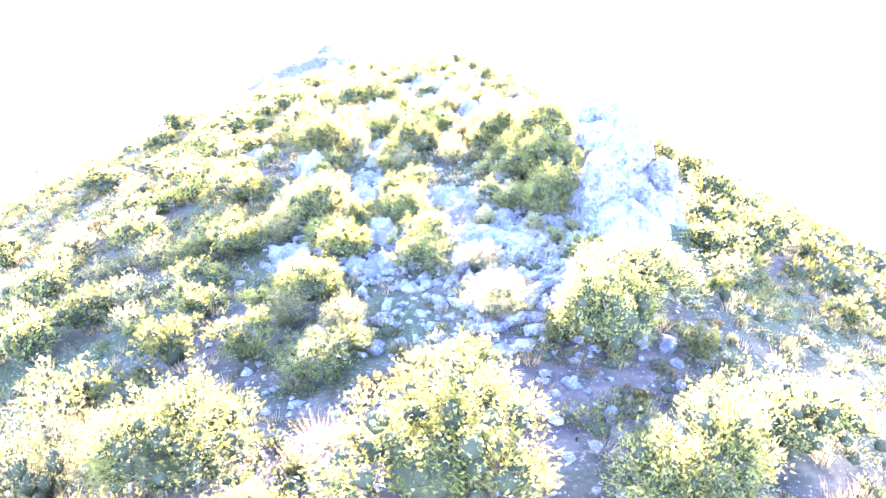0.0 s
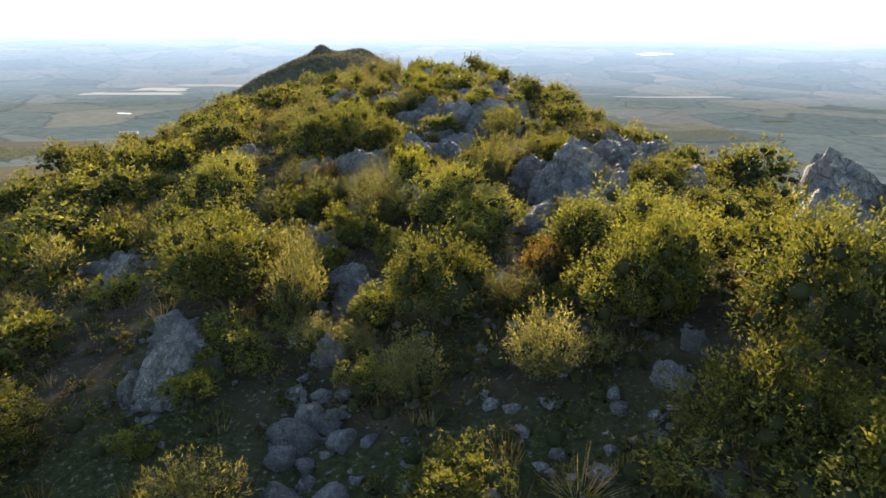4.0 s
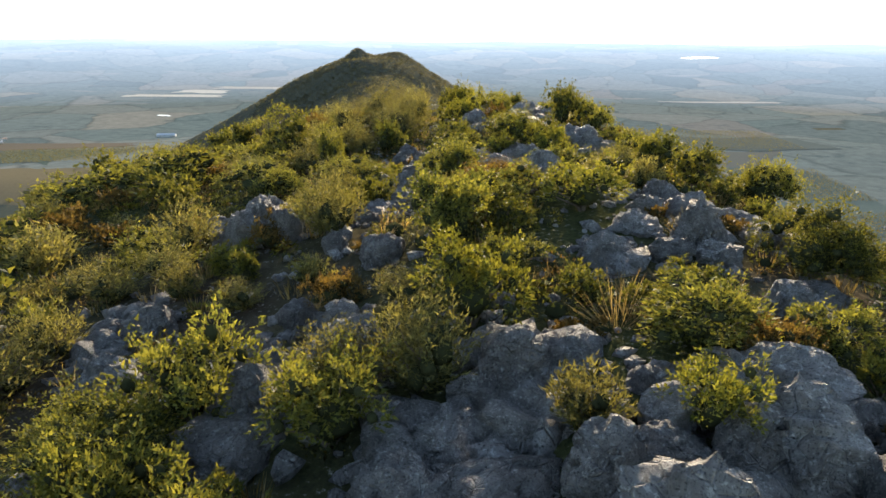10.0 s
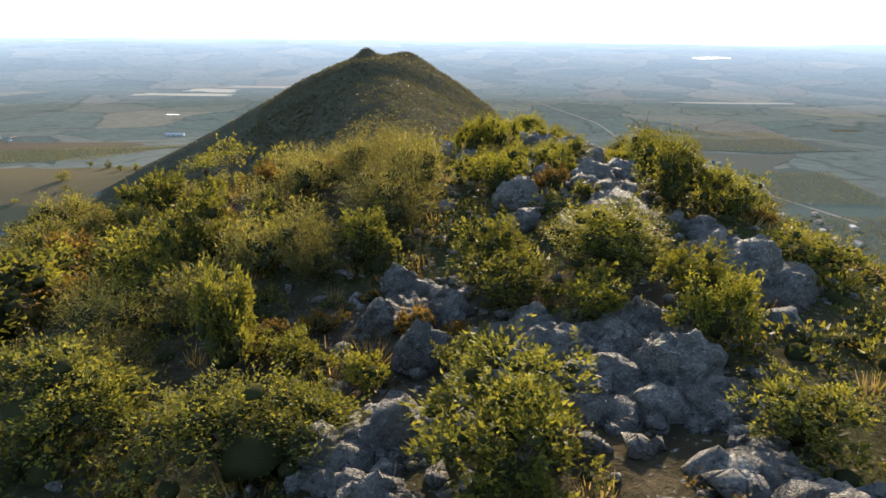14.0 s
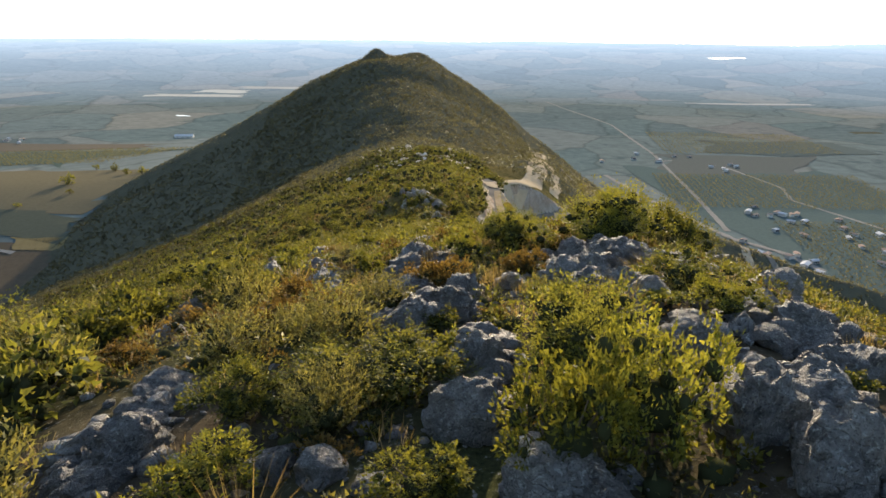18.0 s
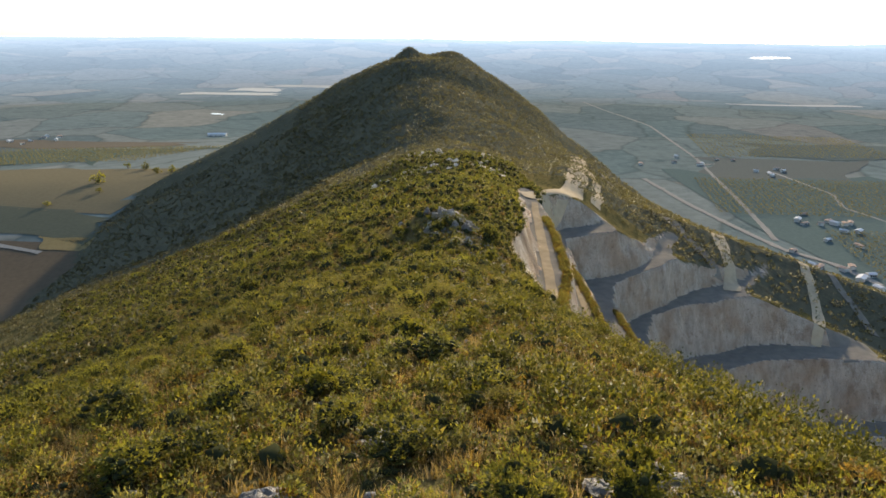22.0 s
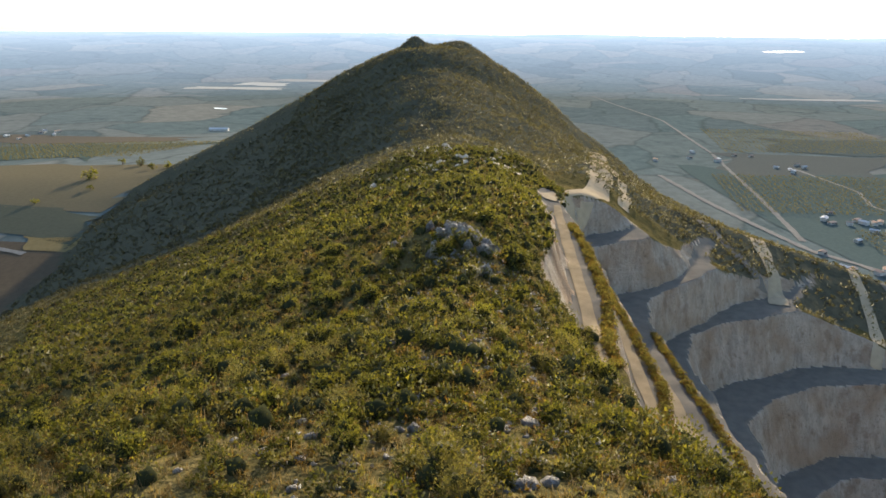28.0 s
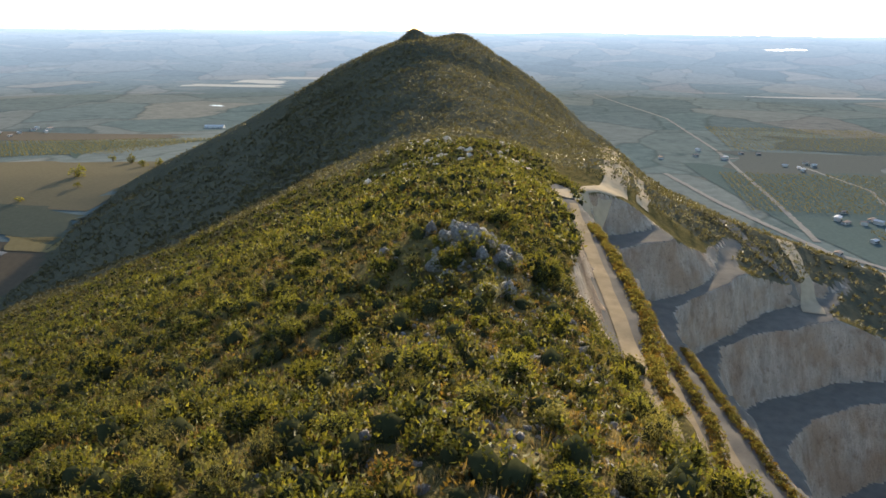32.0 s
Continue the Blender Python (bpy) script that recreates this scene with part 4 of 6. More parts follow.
boulder(3.1, 90.5, 0.98, 0.46)
boulder(1.8, 91.5, 0.68, 0.51)
boulder(-6.6, 91.9, 1.02, 0.38)
boulder(-1.5, 92.0, 0.82, 0.55)
boulder(3.9, 92.7, 1.02, 0.29)
boulder(-2.7, 94.0, 0.92, 0.62)
boulder(-2.3, 94.0, 0.51, 0.31)
boulder(1.8, 94.6, 1.03, 0.43)
boulder(-2.7, 94.9, 0.85, 0.36)
boulder(-2.0, 95.0, 1.13, 0.65)
boulder(1.7, 95.5, 1.01, 0.55)
boulder(1.1, 96.1, 1.10, 0.52)
boulder(-1.8, 96.6, 0.76, 0.57)
boulder(1.7, 96.8, 0.77, 0.26)
boulder(-8.8, 96.9, 0.74, 0.33)
boulder(0.5, 97.2, 1.14, 0.58)
boulder(1.3, 97.4, 0.97, 0.54)
boulder(-0.6, 97.7, 0.74, 0.33)
boulder(-2.8, 97.8, 1.05, 0.44)
boulder(2.3, 99.1, 1.23, 0.53)
boulder(1.9, 98.9, 0.71, 0.30)
boulder(-9.4, 99.6, 0.70, 0.52)
boulder(6.7, 99.8, 1.30, 0.58)
boulder(6.6, 99.7, 0.68, 0.43)
boulder(-2.8, 99.9, 0.90, 0.30)
boulder(-3.0, 99.7, 0.57, 0.19)
boulder(1.4, 100.0, 0.94, 0.58)
boulder(1.4, 99.5, 0.57, 0.31)
boulder(-5.7, 100.1, 0.93, 0.54)
boulder(-3.5, 101.3, 0.98, 0.54)
boulder(-3.8, 100.8, 0.57, 0.36)
boulder(1.2, 101.3, 0.62, 0.34)
boulder(0.6, 100.9, 0.5, 0.26)
boulder(6.8, 102.2, 1.02, 0.52)
boulder(-3.2, 102.4, 0.96, 0.62)
boulder(-3.6, 102.0, 0.60, 0.46)
boulder(-8.2, 103.2, 0.93, 0.63)
boulder(-8.5, 103.1, 0.46, 0.46)
boulder(0.8, 104.6, 0.7, 0.4)
boulder(1.0, 103.5, 0.68, 0.25)
boulder(-6.6, 103.5, 1.17, 0.52)
boulder(7.1, 105.2, 1.07, 0.62)
boulder(-3.4, 108.6, 1.32, 0.56)
boulder(-3.2, 108.5, 0.90, 0.38)
boulder(1.1, 109.2, 1.05, 0.44)
boulder(1.6, 108.7, 0.61, 0.24)
boulder(-1.7, 109.8, 0.50, 0.36)
boulder(-3.2, 110.1, 0.63, 0.27)
boulder(0.4, 110.2, 0.92, 0.36)
boulder(-8.4, 110.6, 0.92, 0.59)
boulder(-8.3, 112.0, 1.17, 0.61)
boulder(-8.0, 111.4, 0.70, 0.34)
boulder(-6.2, 112.0, 0.87, 0.65)
boulder(1.0, 113.2, 1.16, 0.72)
boulder(-5.0, 113.7, 0.83, 0.35)
boulder(-3.1, 116.7, 0.81, 0.37)
boulder(-7.9, 118.1, 1.28, 0.48)
boulder(-7.4, 117.6, 0.77, 0.31)
boulder(0.2, 118.5, 1.00, 0.30)
boulder(0.3, 118.3, 0.50, 0.24)
boulder(-5.8, 123.1, 1.11, 0.38)
boulder(-6.0, 122.5, 0.56, 0.28)
boulder(-11.4, 226.2, 1.22, 1.21)
boulder(-11.4, 225.9, 0.77, 0.89)
boulder(-17.2, 231.3, 1.22, 1.21)
boulder(-17.6, 230.9, 0.72, 0.63)
boulder(-14.0, 249.1, 1.22, 1.21)
boulder(-13.7, 249.1, 0.82, 0.68)

# bushes along the ridge
plant('lentisk', 4.9, 24.6, 2.5, 2.3)
plant('lentisk', 5.6, 27.6, 2.6, 2.5)
plant('lentisk', 6.2, 31.0, 3.0, 2.7)
plant('lentisk', 4.4, 29.4, 2.6, 2.2)
plant('yellow', 6.6, 34.0, 2.6, 2.2)
plant('lentisk', 11.6, 24.5, 2.4, 1.8)
plant('lentisk', 12.4, 27.5, 2.4, 1.9)
plant('olive', 2.3, 17.5, 2.58, 1.48)
plant('lentisk', 6.0, 18.0, 3.76, 2.37)
plant('yellow', -3.5, 19.7, 2.19, 2.02)
plant('lentisk', 0.1, 22.8, 2.31, 1.62)
plant('yellow', -2.9, 24.5, 2.58, 1.35)
plant('lentisk', 3.5, 25.3, 2.41, 1.40)
plant('lentisk', -0.5, 28.0, 2.33, 1.63)
plant('lentisk', 14.5, 32.4, 2.69, 2.59)
plant('yellow', 5.4, 36.0, 3.61, 2.37)
plant('olive', -3.7, 38.0, 1.63, 1.82)
plant('yellow', -5.8, 38.8, 3.31, 2.32)
plant('lentisk', 7.5, 43.9, 2.62, 1.45)
plant('rust', 0.6, 44.8, 0.94, 0.56)
plant('olive', 3.0, 44.9, 2.19, 1.08)
plant('yellow', -0.4, 45.6, 1.69, 0.96)
plant('olive', 2.1, 46.5, 1.34, 0.74)
plant('yellow', -21.5, 46.5, 3.88, 2.44)
plant('palm', -0.7, 47.9, 1.30, 0.64)
plant('olive', 6.8, 51.1, 3.42, 1.79)
plant('yellow', -5.2, 62.8, 1.36, 0.81)
plant('rust', 0.9, 65.8, 2.26, 0.79)
plant('olive', 4.3, 68.8, 1.61, 1.05)
plant('lentisk', -0.3, 68.9, 2.02, 1.26)
plant('lentisk', -0.6, 71.1, 1.20, 0.76)
plant('lentisk', -4.6, 71.8, 1.47, 2.12)
plant('yellow', 2.8, 72.3, 1.56, 1.35)
plant('olive', -5.8, 74.2, 1.99, 1.49)
plant('yellow', 1.8, 74.3, 2.76, 1.36)
plant('olive', -3.1, 81.0, 3.27, 2.12)
plant('olive', -3.4, 83.7, 4.20, 2.74)
plant('olive', -5.7, 84.5, 2.65, 1.85)
plant('lentisk', 6.1, 86.5, 3.11, 1.96)
plant('yellow', 5.5, 88.2, 1.85, 0.85)
plant('lentisk', -3.0, 91.5, 2.54, 1.07)
plant('tree', -13.6, 95.5, 3.05, 2.40)
plant('olive', -5.8, 104.6, 2.50, 0.91)
plant('lentisk', 4.8, 10.4, 3.16, 2.80)
plant('yellow', 0.2, 10.5, 4.22, 3.44)
plant('lentisk', -5.2, 12.1, 3.52, 2.63)
plant('lentisk', 7.9, 12.1, 3.02, 2.22)
plant('olive', -7.7, 12.3, 2.63, 2.93)
plant('yellow', 1.1, 14.4, 1.85, 1.13)
plant('lentisk', 7.1, 15.3, 1.22, 1.14)
plant('lentisk', 4.9, 15.3, 3.11, 3.07)
plant('lentisk', -2.3, 16.3, 2.59, 1.10)
plant('lentisk', -4.8, 17.2, 1.95, 1.52)
plant('lentisk', -7.0, 17.5, 1.99, 1.79)
plant('olive', -2.2, 18.1, 1.71, 1.24)
plant('yellow', 9.6, 19.4, 1.08, 1.24)
plant('lentisk', -8.6, 19.5, 1.06, 0.81)
plant('lentisk', -7.0, 20.1, 2.05, 1.40)
plant('olive', 2.0, 20.4, 1.93, 0.98)
plant('lentisk', 0.3, 21.0, 2.23, 1.45)
plant('lentisk', -3.5, 21.0, 2.03, 1.03)
plant('lentisk', -7.4, 21.8, 2.16, 1.32)
plant('yellow', -2.8, 22.9, 1.81, 1.46)
plant('yellow', -2.4, 22.9, 1.75, 1.43)
plant('lentisk', -11.9, 24.0, 1.01, 0.69)
plant('lentisk', 11.6, 25.0, 1.99, 1.39)
plant('lentisk', -6.8, 25.0, 2.67, 1.90)
plant('lentisk', -0.3, 25.8, 1.81, 1.70)
plant('lentisk', -0.3, 26.0, 2.14, 1.70)
plant('lentisk', -4.2, 26.7, 2.91, 2.37)
plant('lentisk', 14.5, 27.0, 2.81, 2.76)
plant('yellow', -8.4, 27.2, 1.65, 1.15)
plant('lentisk', -5.8, 27.5, 1.17, 0.86)
plant('lentisk', -4.5, 28.4, 2.33, 1.33)
plant('lentisk', 4.4, 28.8, 3.23, 1.98)
plant('lentisk', -8.1, 30.2, 3.29, 2.29)
plant('yellow', -5.2, 31.7, 0.97, 0.50)
plant('lentisk', -8.6, 32.4, 2.85, 1.28)
plant('rust', -15.3, 32.5, 2.11, 0.72)
plant('lentisk', 16.0, 33.0, 2.73, 1.64)
plant('lentisk', 3.9, 33.9, 2.69, 2.65)
plant('lentisk', -13.0, 34.0, 1.27, 0.93)
plant('yellow', 3.9, 34.1, 2.25, 2.58)
plant('lentisk', 0.1, 34.7, 2.61, 2.29)
plant('lentisk', 6.8, 34.8, 1.36, 1.04)
plant('lentisk', -1.4, 34.9, 1.49, 1.06)
plant('olive', -3.1, 35.2, 1.49, 2.53)
plant('rust', 2.4, 35.9, 1.31, 1.17)
plant('lentisk', -4.9, 36.6, 3.13, 2.66)
plant('rust', 2.9, 36.8, 1.12, 0.74)
plant('olive', -3.3, 37.0, 1.37, 1.86)
plant('rust', -14.0, 37.3, 1.45, 0.64)
plant('lentisk', 4.3, 37.7, 3.14, 2.24)
plant('rust', -13.6, 39.1, 2.00, 0.79)
plant('lentisk', 16.6, 39.2, 2.67, 2.27)
plant('yellow', 1.3, 39.3, 2.72, 1.65)
plant('olive', -1.7, 40.6, 1.94, 1.98)
plant('lentisk', 0.2, 40.8, 2.79, 1.90)
plant('yellow', 5.8, 41.3, 0.65, 1.00)
plant('lentisk', 9.2, 41.3, 2.58, 1.84)
plant('yellow', 12.0, 41.4, 1.40, 1.98)
plant('yellow', -4.0, 42.5, 1.96, 1.50)
plant('lentisk', 7.1, 42.5, 2.17, 1.66)
plant('olive', -1.8, 42.5, 2.21, 1.75)
plant('olive', 1.9, 42.9, 1.47, 2.02)
plant('yellow', 0.5, 43.1, 0.93, 1.10)
plant('rust', -6.5, 43.6, 0.89, 0.45)
plant('yellow', -0.6, 43.6, 1.46, 1.73)
plant('lentisk', -20.1, 43.7, 4.21, 1.82)
plant('lentisk', -7.5, 45.0, 3.17, 2.68)
plant('rust', -3.6, 45.3, 1.44, 1.13)
plant('olive', 1.6, 45.9, 1.15, 0.77)
plant('lentisk', -17.8, 46.1, 2.50, 1.14)
plant('olive', 3.8, 46.4, 1.31, 1.22)
plant('lentisk', -13.4, 46.7, 4.50, 1.76)
plant('lentisk', -0.5, 47.5, 0.10, 0.30)
plant('lentisk', 13.7, 49.7, 3.96, 2.63)
plant('lentisk', -1.9, 49.8, 2.78, 1.87)
plant('olive', 3.0, 50.1, 1.73, 1.94)
plant('lentisk', -14.1, 50.8, 4.46, 2.39)
plant('lentisk', 6.5, 50.9, 1.32, 0.96)
plant('lentisk', -4.9, 51.1, 2.62, 2.29)
plant('lentisk', -3.0, 51.2, 1.88, 2.21)
plant('lentisk', 6.1, 51.9, 1.52, 0.62)
plant('lentisk', 0.5, 52.2, 1.88, 1.05)
plant('lentisk', 4.7, 52.2, 1.03, 0.84)
plant('lentisk', 3.5, 52.2, 1.99, 1.44)
plant('rust', 2.5, 52.3, 0.52, 0.38)
plant('lentisk', -1.2, 52.4, 1.41, 0.78)
plant('grass', 1.3, 53.4, 0.46, 0.30)
plant('lentisk', -5.1, 54.0, 1.88, 1.32)
plant('lentisk', -1.1, 54.0, 0.09, 0.30)
plant('lentisk', -1.0, 54.1, 0.09, 0.30)
plant('lentisk', -0.9, 54.1, 0.10, 0.30)
plant('lentisk', -0.5, 54.1, 0.07, 0.30)
plant('yellow', -1.8, 54.1, 0.95, 0.74)
plant('lentisk', -0.6, 54.1, 0.09, 0.30)
plant('lentisk', 8.9, 54.2, 1.48, 1.32)
plant('lentisk', -3.0, 54.6, 1.53, 1.33)
plant('yellow', 6.8, 55.0, 2.76, 1.86)
plant('rust', 4.6, 55.6, 0.75, 0.47)
plant('lentisk', -10.0, 55.6, 2.50, 2.06)
plant('lentisk', 6.4, 56.3, 0.81, 1.10)
plant('lentisk', 11.7, 56.4, 1.63, 1.25)
plant('lentisk', 4.8, 56.7, 0.82, 0.70)
plant('olive', -7.0, 57.1, 1.07, 1.10)
plant('lentisk', -13.9, 57.4, 2.91, 1.38)
plant('lentisk', 2.8, 57.4, 1.84, 1.04)
plant('olive', -10.2, 57.6, 2.18, 1.93)
plant('lentisk', 7.1, 58.1, 3.07, 1.57)
plant('lentisk', 17.1, 58.1, 1.34, 1.25)
plant('lentisk', 1.6, 58.9, 0.89, 0.74)
plant('lentisk', -11.3, 59.1, 3.15, 1.46)
plant('lentisk', -1.2, 59.1, 0.08, 0.30)
plant('lentisk', -0.8, 59.2, 0.09, 0.30)
plant('yellow', 3.4, 59.4, 0.95, 0.55)
plant('grass', 0.8, 59.5, 0.55, 0.49)
plant('olive', -1.2, 59.6, 1.38, 0.70)
plant('lentisk', 12.7, 59.7, 2.39, 1.13)
plant('lentisk', 16.6, 59.8, 1.42, 0.77)
plant('rust', -2.5, 60.2, 1.10, 0.63)
plant('lentisk', 0.5, 60.3, 1.34, 0.68)
plant('lentisk', 5.9, 60.8, 2.24, 1.58)
plant('olive', -3.1, 61.2, 1.00, 0.71)
plant('lentisk', -0.5, 61.8, 1.99, 1.62)
plant('lentisk', -4.6, 62.0, 0.75, 0.77)
plant('lentisk', 8.1, 62.4, 1.52, 0.91)
plant('yellow', 0.6, 62.6, 1.36, 1.04)
plant('yellow', 2.4, 63.7, 1.92, 1.31)
plant('olive', -0.4, 63.8, 0.98, 1.11)
plant('yellow', -8.0, 64.0, 1.12, 0.68)
plant('lentisk', 0.7, 64.4, 2.00, 1.14)
plant('lentisk', -3.3, 64.4, 1.61, 1.14)
plant('lentisk', 7.0, 65.3, 0.96, 0.87)
plant('lentisk', -1.4, 65.4, 0.09, 0.30)
plant('tree', -1.4, 65.5, 0.07, 0.30)
plant('lentisk', -7.9, 65.5, 1.82, 0.93)
plant('yellow', -2.4, 66.2, 1.13, 1.00)
plant('olive', 3.1, 66.3, 1.03, 0.83)
plant('olive', -3.4, 66.6, 1.43, 1.30)
plant('olive', 4.6, 66.8, 1.09, 1.11)
plant('lentisk', 6.8, 67.0, 1.31, 0.85)
plant('lentisk', -0.5, 67.8, 1.57, 1.20)
plant('lentisk', 2.6, 68.6, 1.38, 0.80)
plant('lentisk', -3.3, 68.9, 2.46, 1.26)
plant('lentisk', 5.3, 69.0, 2.09, 1.55)
plant('lentisk', 7.0, 69.9, 1.96, 1.44)
plant('lentisk', -14.8, 69.9, 3.24, 1.34)
plant('lentisk', -6.6, 70.3, 2.66, 1.47)
plant('yellow', -2.2, 71.0, 0.91, 0.64)
plant('yellow', 2.6, 71.2, 1.14, 1.35)
plant('lentisk', 7.5, 71.6, 2.03, 1.20)
plant('lentisk', -10.3, 71.9, 2.02, 1.29)
plant('olive', -6.8, 72.2, 2.16, 1.02)
plant('yellow', 1.2, 72.2, 1.36, 1.17)
plant('rust', -4.3, 72.7, 1.42, 0.66)
plant('rust', -1.7, 72.8, 0.71, 0.44)
plant('lentisk', -0.1, 73.3, 1.86, 1.16)
plant('olive', -7.5, 73.7, 2.21, 1.27)
plant('olive', -1.2, 74.9, 0.07, 0.30)
plant('lentisk', -7.3, 75.1, 1.98, 1.01)
plant('lentisk', -10.9, 75.2, 3.67, 2.03)
plant('lentisk', -14.4, 75.2, 4.50, 1.86)
plant('lentisk', -0.3, 75.2, 1.62, 1.27)
plant('lentisk', 6.0, 75.3, 1.88, 1.04)
plant('lentisk', 2.4, 77.1, 2.62, 0.39)
plant('lentisk', 5.6, 78.5, 1.55, 1.28)
plant('olive', -2.8, 79.1, 3.08, 2.23)
plant('lentisk', 4.3, 79.1, 2.00, 1.98)
plant('lentisk', 2.2, 79.2, 0.82, 0.47)
plant('olive', -6.1, 79.8, 1.63, 0.90)
plant('lentisk', 6.0, 80.1, 2.37, 1.02)
plant('rust', 1.5, 80.1, 0.94, 0.84)
plant('lentisk', -9.8, 80.3, 2.28, 1.02)
plant('yellow', 0.1, 81.1, 1.89, 1.52)
plant('yellow', 2.2, 82.0, 0.95, 0.65)
plant('olive', -6.9, 82.2, 1.93, 1.31)
plant('olive', -2.2, 82.3, 1.96, 2.32)
plant('lentisk', 0.7, 82.5, 1.43, 1.29)
plant('olive', -3.9, 82.9, 1.88, 2.05)
plant('yellow', 1.7, 82.9, 1.51, 1.23)
plant('yellow', -0.6, 83.1, 1.25, 1.15)
plant('olive', -5.9, 83.1, 1.97, 1.88)
plant('lentisk', -15.0, 83.8, 2.25, 1.26)
plant('lentisk', 2.3, 84.5, 2.08, 1.21)
plant('yellow', 4.7, 85.8, 1.57, 1.01)
plant('olive', 0.2, 86.2, 1.96, 0.95)
plant('twigs', 6.6, 89.5, 2.0, 2.2)
plant('yellow', -2.1, 88.6, 1.14, 0.71)
plant('yellow', -0.5, 88.8, 1.47, 2.08)
plant('yellow', -4.8, 88.9, 1.35, 0.83)
plant('yellow', 0.6, 89.3, 1.49, 2.20)
plant('olive', -3.5, 90.3, 1.41, 1.28)
plant('lentisk', -5.0, 90.8, 1.32, 0.84)
plant('yellow', 3.9, 91.0, 0.71, 0.32)
plant('tree', -10.9, 91.1, 2.02, 2.46)
plant('lentisk', -0.1, 91.1, 2.24, 1.75)
plant('lentisk', 7.1, 93.0, 3.17, 1.62)
plant('lentisk', -14.7, 93.3, 1.95, 1.90)
plant('yellow', 3.0, 93.6, 1.31, 0.87)
plant('lentisk', -2.1, 93.8, 0.95, 0.48)
plant('yellow', 2.1, 94.0, 0.95, 0.36)
plant('rust', -8.4, 94.4, 1.38, 0.47)
plant('lentisk', 0.5, 95.1, 1.55, 0.64)
plant('olive', -3.5, 95.7, 1.79, 1.03)
plant('rust', -5.7, 95.8, 1.94, 0.74)
plant('lentisk', 2.9, 96.1, 2.07, 1.00)
plant('olive', -0.1, 96.3, 0.97, 0.66)
plant('rust', -7.7, 96.5, 1.73, 0.68)
plant('grass', -1.0, 97.4, 0.45, 0.74)
plant('grass', -9.7, 97.5, 0.86, 0.58)
plant('rust', -2.3, 98.4, 1.79, 0.86)
plant('rust', -0.2, 99.1, 1.66, 0.69)
plant('grass', -6.1, 99.1, 0.98, 0.78)
plant('grass', -4.6, 99.2, 0.65, 0.66)
plant('lentisk', -10.4, 99.2, 1.71, 1.05)
plant('yellow', -1.8, 101.5, 1.37, 1.08)
plant('grass', -6.9, 101.5, 0.78, 0.93)
plant('yellow', -4.8, 101.6, 1.16, 0.85)
plant('yellow', 2.7, 102.7, 3.5, 2.4)
plant('lentisk', 5.4, 104.6, 2.6, 2.3)
plant('lentisk', -9.8, 102.7, 1.85, 1.23)
plant('lentisk', -0.2, 102.7, 2.2, 1.55)
plant('lentisk', -8.1, 105.4, 1.81, 1.09)
plant('yellow', -1.9, 107.9, 1.79, 0.91)
plant('grass', -8.4, 108.3, 1.63, 0.95)
plant('rust', -1.0, 108.9, 1.39, 0.47)
plant('grass', -8.4, 111.3, 1.29, 1.10)
plant('lentisk', -2.5, 111.6, 1.18, 0.78)
plant('yellow', 3.4, 112.3, 1.43, 1.22)
plant('yellow', 4.8, 112.5, 1.80, 1.04)
plant('grass', -2.7, 115.2, 0.89, 0.46)
plant('rust', -11.0, 115.9, 1.48, 0.50)
plant('lentisk', -2.0, 116.5, 2.08, 1.71)
plant('lentisk', 2.0, 117.5, 1.66, 0.68)
plant('lentisk', -17.3, 118.1, 3.26, 1.47)
plant('grass', -6.3, 118.5, 1.09, 0.74)
plant('rust', -14.5, 118.9, 2.14, 0.79)
plant('grass', -3.3, 120.0, 1.34, 0.78)
plant('lentisk', -5.1, 121.2, 2.68, 1.52)
plant('lentisk', -11.7, 122.1, 2.40, 1.11)
plant('grass', -9.1, 122.4, 1.32, 1.12)
plant('grass', -12.6, 125.0, 1.47, 1.00)
plant('lentisk', -18.3, 128.2, 3.36, 1.85)
plant('lentisk', -2.5, 128.7, 2.39, 1.03)
plant('lentisk', -8.6, 129.7, 2.81, 1.15)
plant('lentisk', -6.1, 135.3, 3.60, 1.67)
plant('yellow', -13.2, 180.9, 2.25, 1.46)
plant('yellow', -6.2, 182.1, 2.31, 1.93)
plant('rust', -12.7, 182.6, 2.41, 1.12)
plant('lentisk', -10.9, 187.1, 2.03, 1.68)
plant('lentisk', -16.3, 188.0, 2.41, 1.37)
plant('lentisk', -9.5, 190.8, 2.84, 1.45)
plant('lentisk', -22.5, 192.0, 3.43, 1.59)
plant('lentisk', -27.4, 194.2, 3.72, 2.42)
plant('lentisk', -13.3, 197.1, 3.77, 2.98)
plant('lentisk', -40.5, 197.6, 4.50, 2.77)
plant('yellow', -21.5, 199.5, 2.81, 2.49)
plant('lentisk', -4.2, 211.5, 2.07, 2.81)
plant('lentisk', -48.2, 217.5, 4.50, 3.80)
plant('lentisk', -41.7, 223.1, 4.20, 2.14)
plant('lentisk', -14.7, 223.7, 3.36, 2.57)
plant('lentisk', -37.6, 225.7, 4.30, 2.50)
plant('lentisk', -5.3, 227.2, 4.50, 3.80)
plant('lentisk', -34.0, 240.9, 4.38, 2.61)
plant('lentisk', -10.4, 256.2, 4.50, 2.95)

